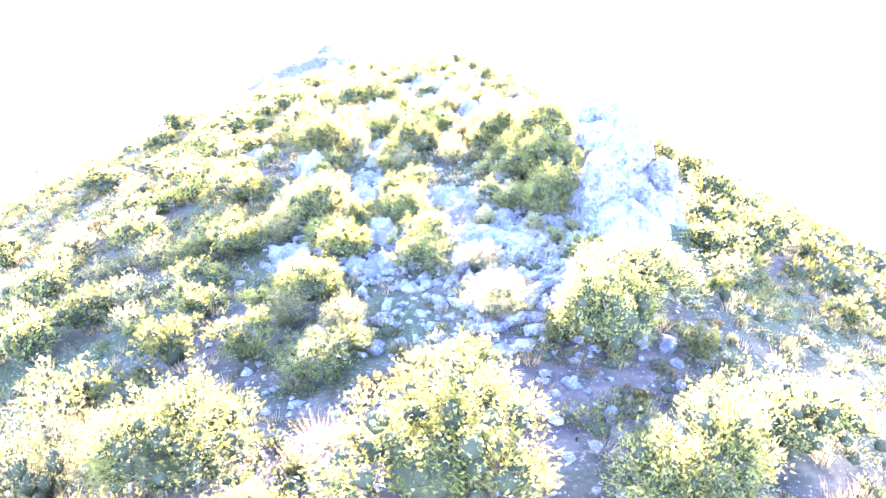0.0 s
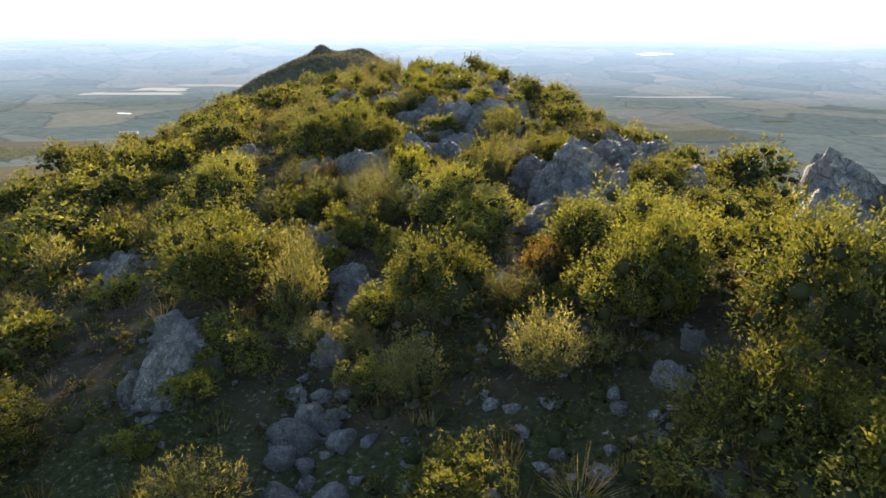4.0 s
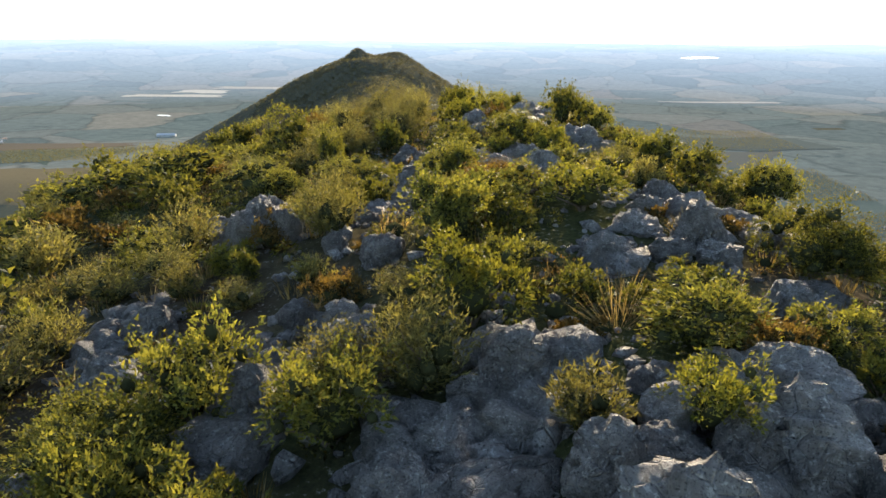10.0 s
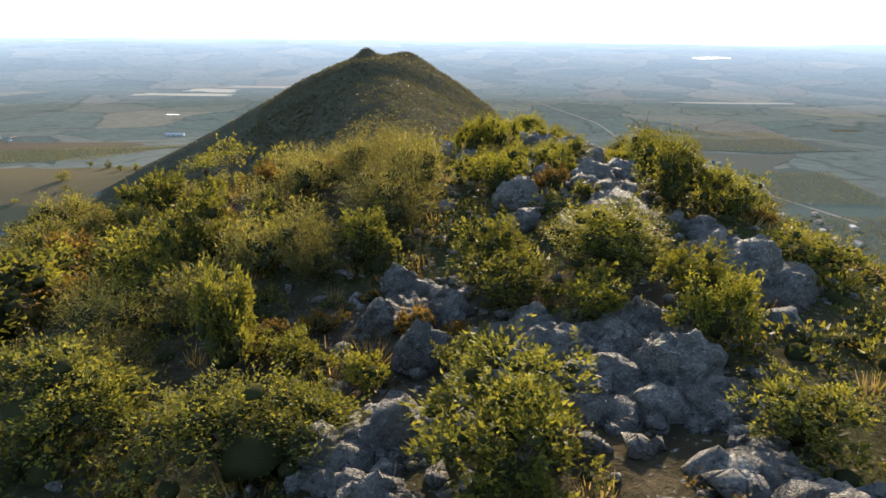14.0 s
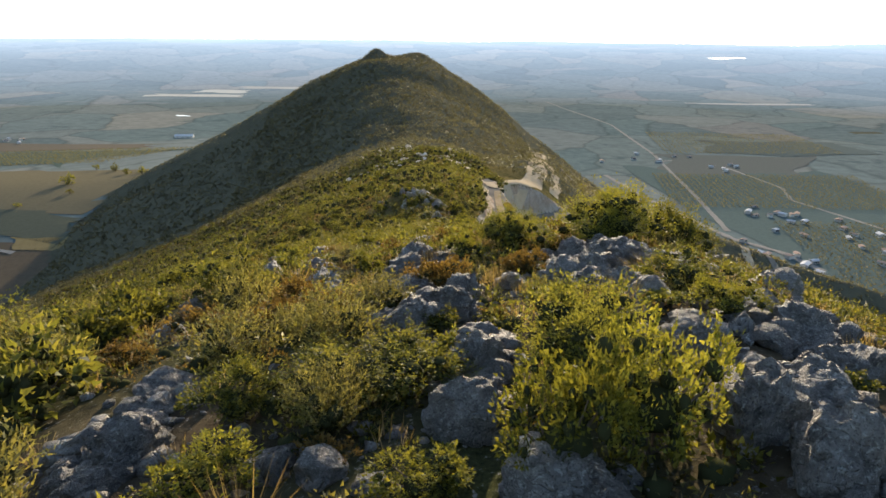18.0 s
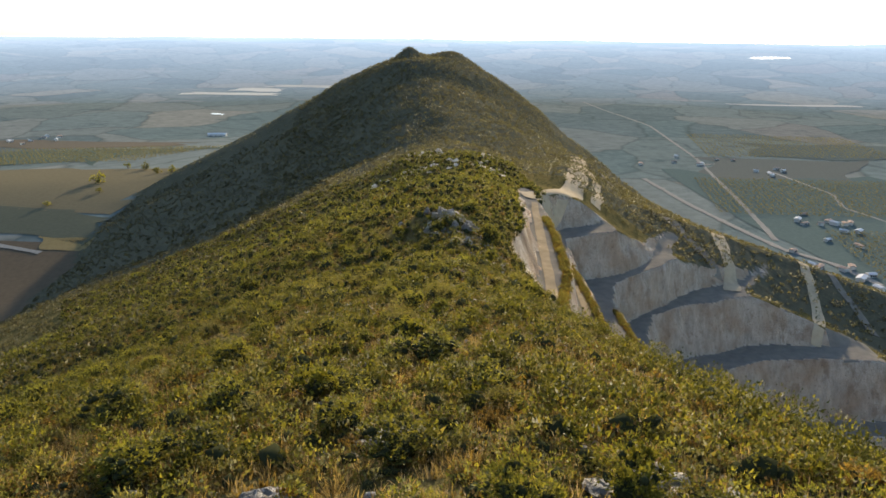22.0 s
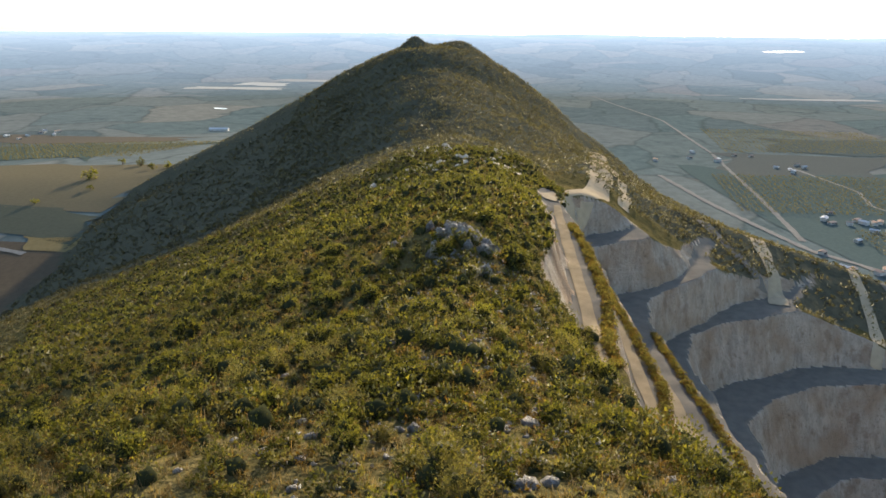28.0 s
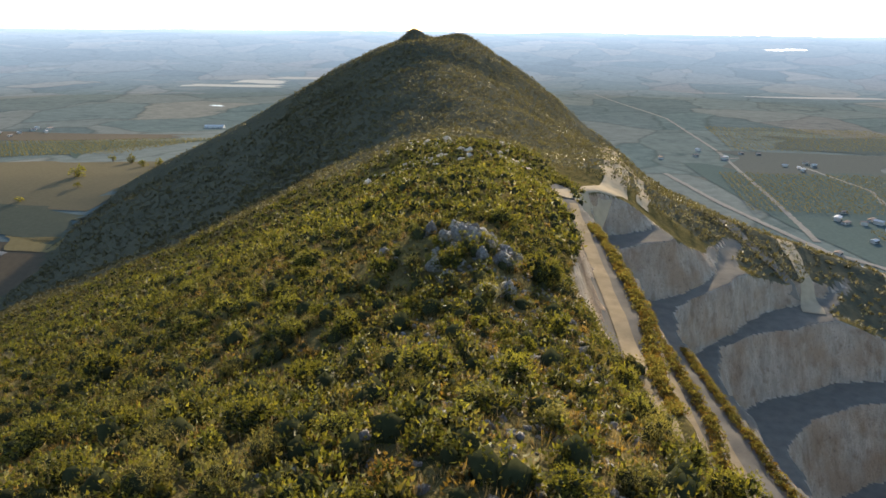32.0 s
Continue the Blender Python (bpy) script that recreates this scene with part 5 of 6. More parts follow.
def outcrop(x, y, wide, deep):
    """A bared patch of bedrock: knobbly blocks wedged together, low and half sunk, between the bushes."""
    r = np.random.default_rng(int(x * 70 + y * 900) % 99991)
    deep = max(deep, 0.6 * wide, 0.8)
    size = min(max(0.38 * min(wide, deep), 0.4), 0.85)
    top = None
    for _ in range(int(np.clip(2.2 * wide * deep / size ** 2, 4, 16))):
        a, q, w = r.random() * 6.28, math.sqrt(r.random()) * 0.48, size * r.uniform(0.55, 1.3)
        px, py = x + math.cos(a) * q * wide, y + math.sin(a) * q * deep
        if any((px - i) ** 2 + (py - j) ** 2 < (0.85 * k) ** 2 for i, j, k in BUSHES):
            continue
        h = w * r.uniform(0.45, 0.85)
        if top is None:
            top = tagged(new("bedrock_outcrop"), "low outcrop of cracked grey limestone bedrock between bushes", "rock", group="bedrock outcrops")
            top.location = (x, y, ground_z(x, y))
        block(r, top, px, py, ground_z(px, py) + 0.08 * h, w, h)
        ROCK_AT.append((px, py, w))
    PLACED.append((x, y, 0.45 * max(wide, min(deep, 2.5))))


BUSHES = list(PLACED)
# bedrock showing through on the ridge
outcrop(2.3, 21.8, 3.6, 3.5)
outcrop(7.3, 21.9, 2.1, 1.7)
outcrop(-1.8, 22.0, 1.7, 1.6)
outcrop(-4.7, 23.6, 1.4, 1.9)
outcrop(1.7, 27.6, 1.5, 3.4)
outcrop(-2.4, 30.8, 1.4, 3.2)
outcrop(-5.4, 35.5, 1.6, 2.9)
outcrop(-1.8, 36.5, 0.9, 2.0)
outcrop(5.0, 38.6, 1.5, 1.4)
outcrop(-3.2, 40.1, 0.6, 1.4)
outcrop(4.5, 40.7, 1.9, 1.7)
outcrop(-3.4, 40.9, 0.9, 0.5)
outcrop(-5.4, 41.4, 1.3, 1.0)
outcrop(0.5, 42.5, 2.3, 1.2)
outcrop(-10.3, 42.7, 0.9, 1.9)
outcrop(3.5, 43.7, 0.9, 1.5)
outcrop(6.1, 44.0, 2.9, 6.4)
outcrop(-2.3, 45.7, 1.6, 3.4)
outcrop(-3.0, 47.6, 1.9, 3.7)
outcrop(-0.6, 49.7, 1.6, 2.3)
outcrop(1.2, 50.1, 1.7, 2.5)
outcrop(0.4, 51.8, 1.3, 0.7)
outcrop(8.6, 51.9, 3.3, 5.8)
outcrop(2.6, 52.8, 1.3, 0.7)
outcrop(5.6, 53.5, 0.7, 1.5)
outcrop(-8.6, 53.8, 1.4, 3.0)
outcrop(2.5, 53.9, 1.0, 1.4)
outcrop(1.6, 54.4, 1.8, 1.8)
outcrop(4.6, 54.6, 1.3, 2.9)
outcrop(-0.1, 55.7, 2.6, 1.1)
outcrop(3.3, 55.8, 2.1, 1.1)
outcrop(2.0, 56.3, 0.5, 0.7)
outcrop(0.3, 57.2, 1.7, 1.6)
outcrop(-3.5, 58.0, 0.9, 1.9)
outcrop(-2.2, 58.5, 0.9, 2.0)
outcrop(5.3, 60.1, 1.0, 2.2)
outcrop(-6.3, 60.2, 1.1, 2.4)
outcrop(2.2, 61.0, 0.8, 1.5)
outcrop(5.3, 64.1, 2.2, 4.9)
outcrop(-2.2, 64.9, 0.9, 1.3)
outcrop(-5.9, 66.2, 2.1, 2.1)
outcrop(2.1, 67.5, 0.9, 1.9)
outcrop(-5.7, 67.6, 1.1, 1.6)
outcrop(-1.8, 67.6, 0.8, 1.7)
outcrop(-0.4, 69.0, 0.5, 0.7)
outcrop(-2.8, 69.3, 0.5, 1.1)
outcrop(-1.7, 69.4, 1.1, 1.3)
outcrop(1.9, 69.6, 1.3, 1.3)
outcrop(0.6, 69.7, 1.3, 1.1)
outcrop(0.9, 71.2, 2.3, 2.7)
outcrop(-0.2, 72.1, 1.2, 1.1)
outcrop(-1.7, 73.6, 1.1, 2.4)
outcrop(5.1, 74.7, 1.4, 3.1)
outcrop(4.2, 76.5, 1.1, 2.2)
outcrop(3.0, 80.6, 1.4, 3.1)
outcrop(1.3, 83.6, 1.8, 4.0)
outcrop(2.5, 85.9, 2.5, 5.6)
outcrop(2.8, 89.2, 1.1, 1.6)
outcrop(-6.5, 89.5, 0.9, 0.4)
outcrop(2.1, 90.3, 1.4, 2.0)
outcrop(-6.5, 90.9, 1.1, 1.8)
outcrop(-1.5, 91.3, 0.9, 1.3)
outcrop(2.2, 92.6, 0.6, 1.4)
outcrop(-1.5, 92.9, 0.9, 1.9)
outcrop(4.2, 93.0, 2.0, 3.3)
outcrop(-3.0, 95.6, 1.2, 2.7)
outcrop(-2.6, 102.3, 1.2, 1.6)
outcrop(-7.8, 103.2, 1.2, 0.7)
outcrop(2.2, 99.3, 3.4, 2.4)
outcrop(0.4, 107.8, 0.5, 1.1)
outcrop(-8.8, 108.3, 1.8, 2.2)
outcrop(-5.3, 108.4, 1.0, 2.3)
outcrop(-10.3, 114.5, 2.4, 5.3)
outcrop(2.8, 116.5, 1.9, 4.2)
outcrop(1.5, 119.0, 1.0, 2.3)

# ---- fillers between the larger bushes: low scrub, grass and stones ----
near = np.random.default_rng(21)


def clear(x, y, r_):
    return all((x - a) ** 2 + (y - b) ** 2 > (r_ * 0.6 + c * 0.65) ** 2 for a, b, c in PLACED)


def sprinkle(count, x0, x1, y0, y1, kinds, sizes, tall=0.85):
    made = tries = 0
    while made < count and tries < count * 12:
        tries += 1
        x, y = near.uniform(x0, x1), near.uniform(y0, y1)
        w = near.uniform(*sizes)
        if not clear(x, y, w * 0.5) or (vnoise(x, y, 6, 12) > 0.55 and abs(x) < 7 and near.random() < 0.7):
            continue
        kd = kinds[near.integers(len(kinds))]
        plant(kd, x, y, w, w * tall * near.uniform(0.75, 1.25) * (0.6 if kd == "rust" else 1.2 if kd == "grass" else 1))
        made += 1


sprinkle(95, -16, -3, 8, 60, ("lentisk", "olive", "olive", "yellow"), (1.1, 2.4), 0.8)
sprinkle(110, -18, -3, 60, 101, ("lentisk", "olive", "lentisk", "olive", "rust"), (1.0, 2.1), 0.8)
sprinkle(45, -34, -14, 15, 100, ("olive", "lentisk", "lentisk"), (2.0, 3.2), 0.75)
sprinkle(40, 9, 20, 20, 104, ("lentisk", "olive", "lentisk"), (1.2, 2.2), 0.8)
sprinkle(46, -5, 5.5, 20, 60, ("lentisk", "olive", "lentisk", "yellow", "olive"), (0.9, 1.9), 0.85)
sprinkle(26, -4, 7, 6, 101, ("lentisk", "olive", "rust"), (0.7, 1.3), 0.7)
sprinkle(110, -6, 9, 10, 101, ("rust", "olive", "grass", "grass", "rust"), (0.4, 0.9), 0.8)
sprinkle(50, -14, 9, 100, 122, ("rust", "rust", "lentisk", "grass", "olive"), (0.6, 1.3))
sprinkle(150, -52, 2, 112, 236, ("lentisk", "yellow", "olive", "olive", "yellow"), (1.3, 3.2), 0.8)
sprinkle(110, -26, 14, 106, 150, ("rust", "lentisk", "olive", "grass", "rust", "yellow"), (0.7, 1.6), 0.7)


def rubble(name, label, count, spots, sizes, seed, material, fine=1):
    """Loose stones too many to count, as one mesh."""
    r = np.random.default_rng(seed)
    bm = bmesh.new()
    bmesh.ops.create_icosphere(bm, subdivisions=fine, radius=1.0)
    bv = np.array([v.co[:] for v in bm.verts])
    bf = np.array([[v.index for v in f.verts] for f in bm.faces])
    bm.free()
    x, y = spots(r, count)
    z = height(x, y)[0]
    s = r.uniform(*sizes, count) * r.uniform(0.5, 1, count)
    if fine == 1:
        jit = bv[None] * (1 + 0.32 * r.normal(size=(count, len(bv), 1)))
    else:
        u_, v_ = bv[None, :, 0] * 1.3 + bv[None, :, 2] + 9 * np.arange(count)[:, None], bv[None, :, 1] * 1.3 - 0.7 * bv[None, :, 2] + 5 * np.arange(count)[:, None]
        jit = bv[None] * (1 + 0.3 * vnoise(u_, v_, 0.9, 1) + 0.16 * vnoise(u_, v_, 0.33, 2))[:, :, None]
    jit = jit * np.stack([s, s * r.uniform(0.6, 1, count), s * r.uniform(0.45, 0.8, count)], -1)[:, None]
    a = r.random(count) * 6.28
    ca, sa = np.cos(a)[:, None], np.sin(a)[:, None]
    px, py = jit[..., 0] * ca - jit[..., 1] * sa + x[:, None], jit[..., 0] * sa + jit[..., 1] * ca + y[:, None]
    v = np.stack([px, py, jit[..., 2] + (z + s * 0.12)[:, None]], -1).reshape(-1, 3)
    f = (bf[None] + (np.arange(count) * len(bv))[:, None, None]).reshape(-1, 3)
    return tagged(part(name, mesh_of(name, v, f, material), None), label, "stones", kind="stuff")


def by_boulders(r, n):
    at = np.array(ROCK_AT)
    k_ = r.integers(0, len(at), n)
    return at[k_, 0] + r.normal(size=n) * at[k_, 2] * 0.8, at[k_, 1] + r.normal(size=n) * at[k_, 2] * 0.8


rubble("outcrop_stones", "broken limestone blocks packed round the boulders", 1500, by_boulders, (0.12, 0.42), 2, ROCK)
rubble("rubble", "grey limestone rubble between the boulders", 5000, by_boulders, (0.05, 0.24), 3, ROCK)
rubble("scree", "pale stones strewn over the ridge top", 2600, lambda r, n: (r.normal(0, 4.5, n), r.uniform(8, 108, n)), (0.05, 0.22), 4, ROCK)
rubble("scree_fan", "fan of broken grey blocks below the crag", 1300, lambda r, n: (r.normal(3.2, 2.3, n), r.normal(22, 3.4, n)), (0.1, 0.4), 6, ROCK)
rubble("slope_stones", "pale stones strewn over the grassy slope", 900, lambda r, n: (r.normal(-6, 9, n), r.uniform(106, 250, n)), (0.08, 0.4), 5, ROCK)


def scrub(name, label, count, where, sizes, per, leaf, material, seed, flat=0.7, cat="scrub"):
    """Scrub past counting, as one mesh of leafy clumps on the slopes."""
    r = np.random.default_rng(seed)
    x, y = where(r, count)
    z, lev = height(x, y)
    ok = ((lev < 0.5) | (y < 246)) & (z > plain_level(x, y) + 1)
    x, y, z = x[ok], y[ok], z[ok]
    n = len(x)
    s = sizes[0] + (sizes[1] - sizes[0]) * r.random(n) ** 1.5
    d = unit(r.normal(size=(n * per, 3)))
    d[:, 2] = np.abs(d[:, 2])
    sr = np.repeat(s, per)
    base = np.stack([np.repeat(x, per), np.repeat(y, per), np.repeat(z, per)], 1) + d * (sr * 0.5 * (0.55 + 0.4 * r.random(n * per)))[:, None] * (1, 1, flat * 1.6)
    way = unit(d + (0, 0, 0.4) + 0.6 * r.normal(size=d.shape))
    L = leaf * (0.6 + 0.8 * r.random(n * per)) * np.clip(sr, 0.8, 1.3)
    if cat == "grass":
        base = np.stack([np.repeat(x, per), np.repeat(y, per), np.repeat(z, per)], 1) + d * (sr * 0.4)[:, None] * (1, 1, 0)
        way = unit(0.4 * d + (0, 0, 0.9) + 0.22 * r.normal(size=d.shape))
    v, f = leaf_tris(base, way, L * 1.1, L * (0.1 if cat == "grass" else 0.75), r.normal(size=d.shape))
    normal = np.repeat(unit(0.8 * d + (0, 0, 0.35) + 0.5 * way), 3, 0)
    inner = 0
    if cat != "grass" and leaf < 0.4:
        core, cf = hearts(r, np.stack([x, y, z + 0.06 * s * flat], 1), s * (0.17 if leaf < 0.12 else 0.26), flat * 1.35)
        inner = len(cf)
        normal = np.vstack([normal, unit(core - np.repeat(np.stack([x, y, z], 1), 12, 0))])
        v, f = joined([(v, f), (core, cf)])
    me = mesh_of(name, v, f, material, inner=inner)
    me.normals_split_custom_set_from_vertices(normal)
    return tagged(part(name, me, None), label, cat, kind="stuff")


def ridge_slope(r, n):
    y = 108 + (430 - 108) * r.random(n) ** 1.25
    xc_ = np.interp(y, CREST_Y, CREST_X)
    return xc_ + 10 - np.abs(r.normal(size=n)) * (18 + 0.24 * (y - 100)) + r.normal(size=n) * 4, y


def hill_slope(r, n):
    y = r.uniform(400, 860, n)
    xc_ = np.interp(y, CREST_Y, CREST_X)
    return xc_ + r.uniform(-1, 1, n) * np.where(r.random(n) < 0.7, 120, 300), y


def low_slope(r, n):
    y = r.uniform(200, 700, n)
    return np.interp(y, CREST_Y, CREST_X) - r.uniform(60, 320, n), y


def east_slope(r, n):
    return r.uniform(60, 240, n), r.uniform(300, 800, n)


def slope_between(y0, y1, bias=1.0):
    def spots(r, n):
        y = y0 + (y1 - y0) * r.random(n) ** bias
        xc_ = np.interp(y, CREST_Y, CREST_X)
        edge = np.interp(y, (100, 230, 300, 350), (14, 22, 26, 30))
        return xc_ + edge - r.random(n) ** 1.25 * (48 + edge + 0.5 * (y - 100)), y
    return spots


def off_rocks(x, y):
    at = np.array(ROCK_AT)
    near_ = ((x[:, None] - at[:, 0]) ** 2 + (y[:, None] - at[:, 1]) ** 2 < (0.55 * at[:, 2] + 0.25) ** 2).any(1)
    return ~near_


def under(r, n):
    """Low growth between the bushes of the ridge, thinner on its stony top."""
    x, y = r.uniform(-30, 18, n), r.uniform(4, 108, n)
    keep = off_rocks(x, y) & (r.random(n) < np.where(np.abs(x - 1) < 6, 0.92 - 0.3 * vnoise(x, y, 5, 12), 0.97))
    return x[keep], y[keep]


scrub("undergrowth", "low dark green undergrowth between the bushes", 3300, under, (0.5, 1.5), 95, 0.066, LENTISK, 41, 0.6)
scrub("olive_undergrowth", "low grey-green undergrowth between the bushes", 2600, under, (0.4, 1.3), 85, 0.066, OLIVE, 42, 0.65)
scrub("brown_undergrowth", "low brown dry undergrowth between the rocks", 2800, under, (0.3, 1.0), 55, 0.055, RUST, 43, 0.4)
scrub("ridge_grass", "dry straw grass between the rocks", 2600, under, (0.3, 0.6), 30, 0.32, STRAW, 44, 0.5, "grass")
top_slope, front_slope, mid_slope, end_slope = slope_between(102, 132), slope_between(120, 178), slope_between(170, 262), slope_between(255, 430)
scrub("near_green_scrub", "olive-green scrub covering the upper slope", 900, top_slope, (0.6, 2.0), 190, 0.07, LENTISK, 51, 0.75)
scrub("near_olive_scrub", "grey-green scrub covering the upper slope", 900, top_slope, (0.5, 1.7), 170, 0.068, OLIVE, 52, 0.75)
scrub("near_rusty_scrub", "brown half-dry scrub on the upper slope", 1700, top_slope, (0.4, 1.4), 90, 0.07, RUST, 53, 0.6)
scrub("near_dry_grass", "dry golden grass on the upper slope", 3400, top_slope, (0.4, 0.8), 30, 0.38, STRAW, 54, 0.5, "grass")
scrub("front_green_scrub", "olive-green scrub on the falling ridge", 850, front_slope, (0.8, 3.2), 210, 0.1, LENTISK, 55, 0.95)
scrub("front_olive_scrub", "grey-green scrub on the falling ridge", 1200, front_slope, (0.6, 2.0), 110, 0.1, OLIVE, 56, 0.8)
scrub("front_rusty_scrub", "brown half-dry scrub on the falling ridge", 2300, front_slope, (0.5, 1.6), 64, 0.09, RUST, 57, 0.6)
scrub("front_bright_scrub", "yellow-green bushes dotting the falling ridge", 220, front_slope, (0.7, 2.2), 140, 0.1, YELLOW, 58, 0.8)
scrub("front_dry_grass", "dry golden grass on the falling ridge", 4600, front_slope, (0.4, 0.9), 24, 0.42, STRAW, 59, 0.5, "grass")
scrub("green_scrub", "olive-green scrub covering the ridge slope", 1500, mid_slope, (1.0, 3.6), 100, 0.16, LENTISK, 31, 1.05)
scrub("olive_scrub", "grey-green scrub covering the ridge slope", 1700, mid_slope, (0.8, 2.6), 66, 0.16, OLIVE, 32, 0.95)
scrub("rusty_scrub", "brown half-dry scrub on the ridge slope", 3000, mid_slope, (0.6, 1.7), 40, 0.15, RUST, 33, 0.6)
scrub("bright_scrub", "yellow-green bushes dotting the ridge slope", 450, mid_slope, (0.8, 2.2), 80, 0.14, YELLOW, 34, 0.75)
scrub("dry_grass", "dry golden grass between the scrub", 5200, mid_slope, (0.5, 1.2), 20, 0.5, STRAW, 35, 0.5, "grass")
scrub("far_green_scrub", "olive-green scrub on the saddle", 4200, end_slope, (1.0, 3.6), 30, 0.33, LENTISK, 61, 1.0)
scrub("far_olive_scrub", "grey-green scrub on the saddle", 2300, end_slope, (0.9, 2.8), 30, 0.32, OLIVE, 62, 0.75)
scrub("far_rusty_scrub", "brown half-dry scrub on the saddle", 2600, end_slope, (0.7, 1.8), 14, 0.32, RUST, 63, 0.6)
scrub("far_dry_grass", "dry golden grass on the saddle", 1600, end_slope, (0.5, 1.2), 9, 0.5, STRAW, 64, 0.5, "grass")
scrub("hill_scrub", "dark scrub covering the pointed hill", 12000, hill_slope, (1.2, 4.0), 9, 0.55, HAZY_LEAF, 36)
scrub("hill_olive_scrub", "grey-green scrub covering the pointed hill", 6000, hill_slope, (1.0, 3.2), 7, 0.5, HAZY_LEAF, 37)
scrub("flank_scrub", "dark scrub on the lower western flank", 6000, low_slope, (1.2, 4.2), 12, 0.6, HAZY_LEAF, 38)
scrub("east_scrub", "green scrub on the slope below the quarry", 5000, east_slope, (1.2, 4.0), 12, 0.6, HAZY_LEAF, 39)
scrub("right_flank_scrub", "green scrub on the ridge's eastern flank", 2200, lambda r, n: (16 + 60 * r.random(n) ** 1.3, r.uniform(-10, 118, n)), (1.0, 3.0), 60, 0.14, LENTISK, 47)
scrub("left_flank_scrub", "green scrub on the ridge's western flank", 1800, lambda r, n: (-28 - 60 * r.random(n) ** 1.2, r.uniform(0, 118, n)), (1.0, 3.0), 60, 0.14, LENTISK, 48)


# ---- tracks, roads and the things of the plain ----
def ribbon(name, label, points, width, material, lift=0.12, kind="structure", cat="track", step=3.0, wob=0.4):
    """A track draped over the ground along a line of points."""
    pts = [Vector((*p[:2], 0)) for p in points]
    line = []
    for a, b in zip(pts, pts[1:]):
        n = max(2, int((b - a).length / step))
        line += [a.lerp(b, i / n) for i in range(n)]
    line.append(pts[-1])
    line = np.array([p[:2] for p in line])
    for _ in range(6):
        line[1:-1] = (line[:-2] + 2 * line[1:-1] + line[2:]) / 4
    d = np.gradient(line, axis=0)
    d /= np.linalg.norm(d, axis=1, keepdims=True) + 1e-9
    side = np.stack([d[:, 1], -d[:, 0]], 1)
    half = width / 2 * (1 + 0.25 * vnoise(line[:, 0], line[:, 1], 9, 5))
    cols = []
    for t in (-1, -0.5, 0, 0.5, 1):
        q = line + side * (half * t + wob * vnoise(line[:, 0], line[:, 1], 14, 9))[:, None]
        cols.append(np.stack([q[:, 0], q[:, 1], height(q[:, 0], q[:, 1])[0] + lift], 1))
    v = np.stack(cols, 1).reshape(-1, 3)
    n = len(line)
    i = np.arange(n * 5).reshape(n, 5)
    f = np.stack([i[:-1, :-1], i[:-1, 1:], i[1:, 1:], i[1:, :-1]], -1).reshape(-1, 4)
    return tagged(part(name, mesh_of(name, v, f, material, True), None), label, cat, kind=kind)


ribbon("bench_track", "pale rutted dirt track on the top quarry bench", [(8.6, 222), (8.8, 244), (9, 270), (9, 300), (8.5, 330), (8.5, 346)], 2.4, RUTS, 0.15)
ribbon("bench_track", "pale dirt track on the second quarry bench", [(25, 225), (22.5, 240), (21.8, 262), (21.5, 300), (18.5, 335), (18, 350)], 2.6, RUTS, 0.15)
ribbon("bench_track", "pale dirt track on the third quarry bench", [(40, 225), (36.5, 250), (34, 285), (30.5, 320), (30, 338)], 2.4, RUTS, 0.15)
ribbon("haul_road", "wide pale haul road climbing round the quarry's head", [(7, 352), (12, 362), (22, 382), (29, 400), (34, 440), (39, 490), (44, 540)], 9, TRACK, 0.3, wob=1.2)
ribbon("haul_road", "sunlit pale spoil on the shoulder beside the haul road", [(38, 396), (42, 420), (44, 450), (47, 500)], 4, TRACK, 0.3, wob=1.2)
ribbon("haul_road", "pale dirt ramp running along the outer slope to the quarry", [(119, 592), (115, 545), (110, 490), (104, 435), (100, 400), (97, 388)], 6.5, TRACK, 0.3)
ribbon("haul_road", "dark gravel ramp climbing from the third bench to the saddle", [(58, 560), (66, 500), (76, 450), (86, 415), (93, 396)], 6, BENCH, 0.3)
ribbon("haul_road", "pale ramp at the outer end of the lower bench", [(152, 470), (146, 430), (138, 395), (130, 376)], 5, TRACK, 0.3)
ribbon("haul_road", "grey road below the quarry", [(150, 560), (156, 500), (160, 450), (166, 400)], 5, BENCH, 0.3)
ribbon("road", "straight pale country road across the plain", [(300, 640), (286, 693), (257, 732), (237, 809), (215, 900), (190, 1050)], 7, DUST, 0.5)
ribbon("road", "pale track over the plain", [(212, 2300), (309, 1623), (306, 1237), (292, 1079), (280, 930), (262, 760)], 5.5, DUST, 0.5)
ribbon("road", "pale farm road", [(300, 1170), (376, 1198), (391, 1093), (410, 980), (391, 908), (430, 780)], 5, DUST, 0.5)
ribbon("road", "narrow farm track across the western fields", [(-380, 600), (-430, 612), (-520, 640), (-640, 690)], 5, DUST, 0.4)



def land(x, y):
    """Height of the plain, also out on the far country."""
    r = np.hypot(x, y - 90)
    t = 2300 + (r - 2300) * 1.2 + (np.maximum(r - 2300, 0) / 2550) ** 3 * 26000
    far = -190 * r / np.where(r < 2300, r, t) + 10 * vnoise(x, y, 500, 2) * (r - 1850) / 3000
    return np.where((np.abs(x) < 2280) & (y < 2580), np.maximum(height(x, y)[0], np.where(r > 2130, far, -999)), far) + 0.0004 * np.maximum(np.minimum(r, 2100) - 600, 0)


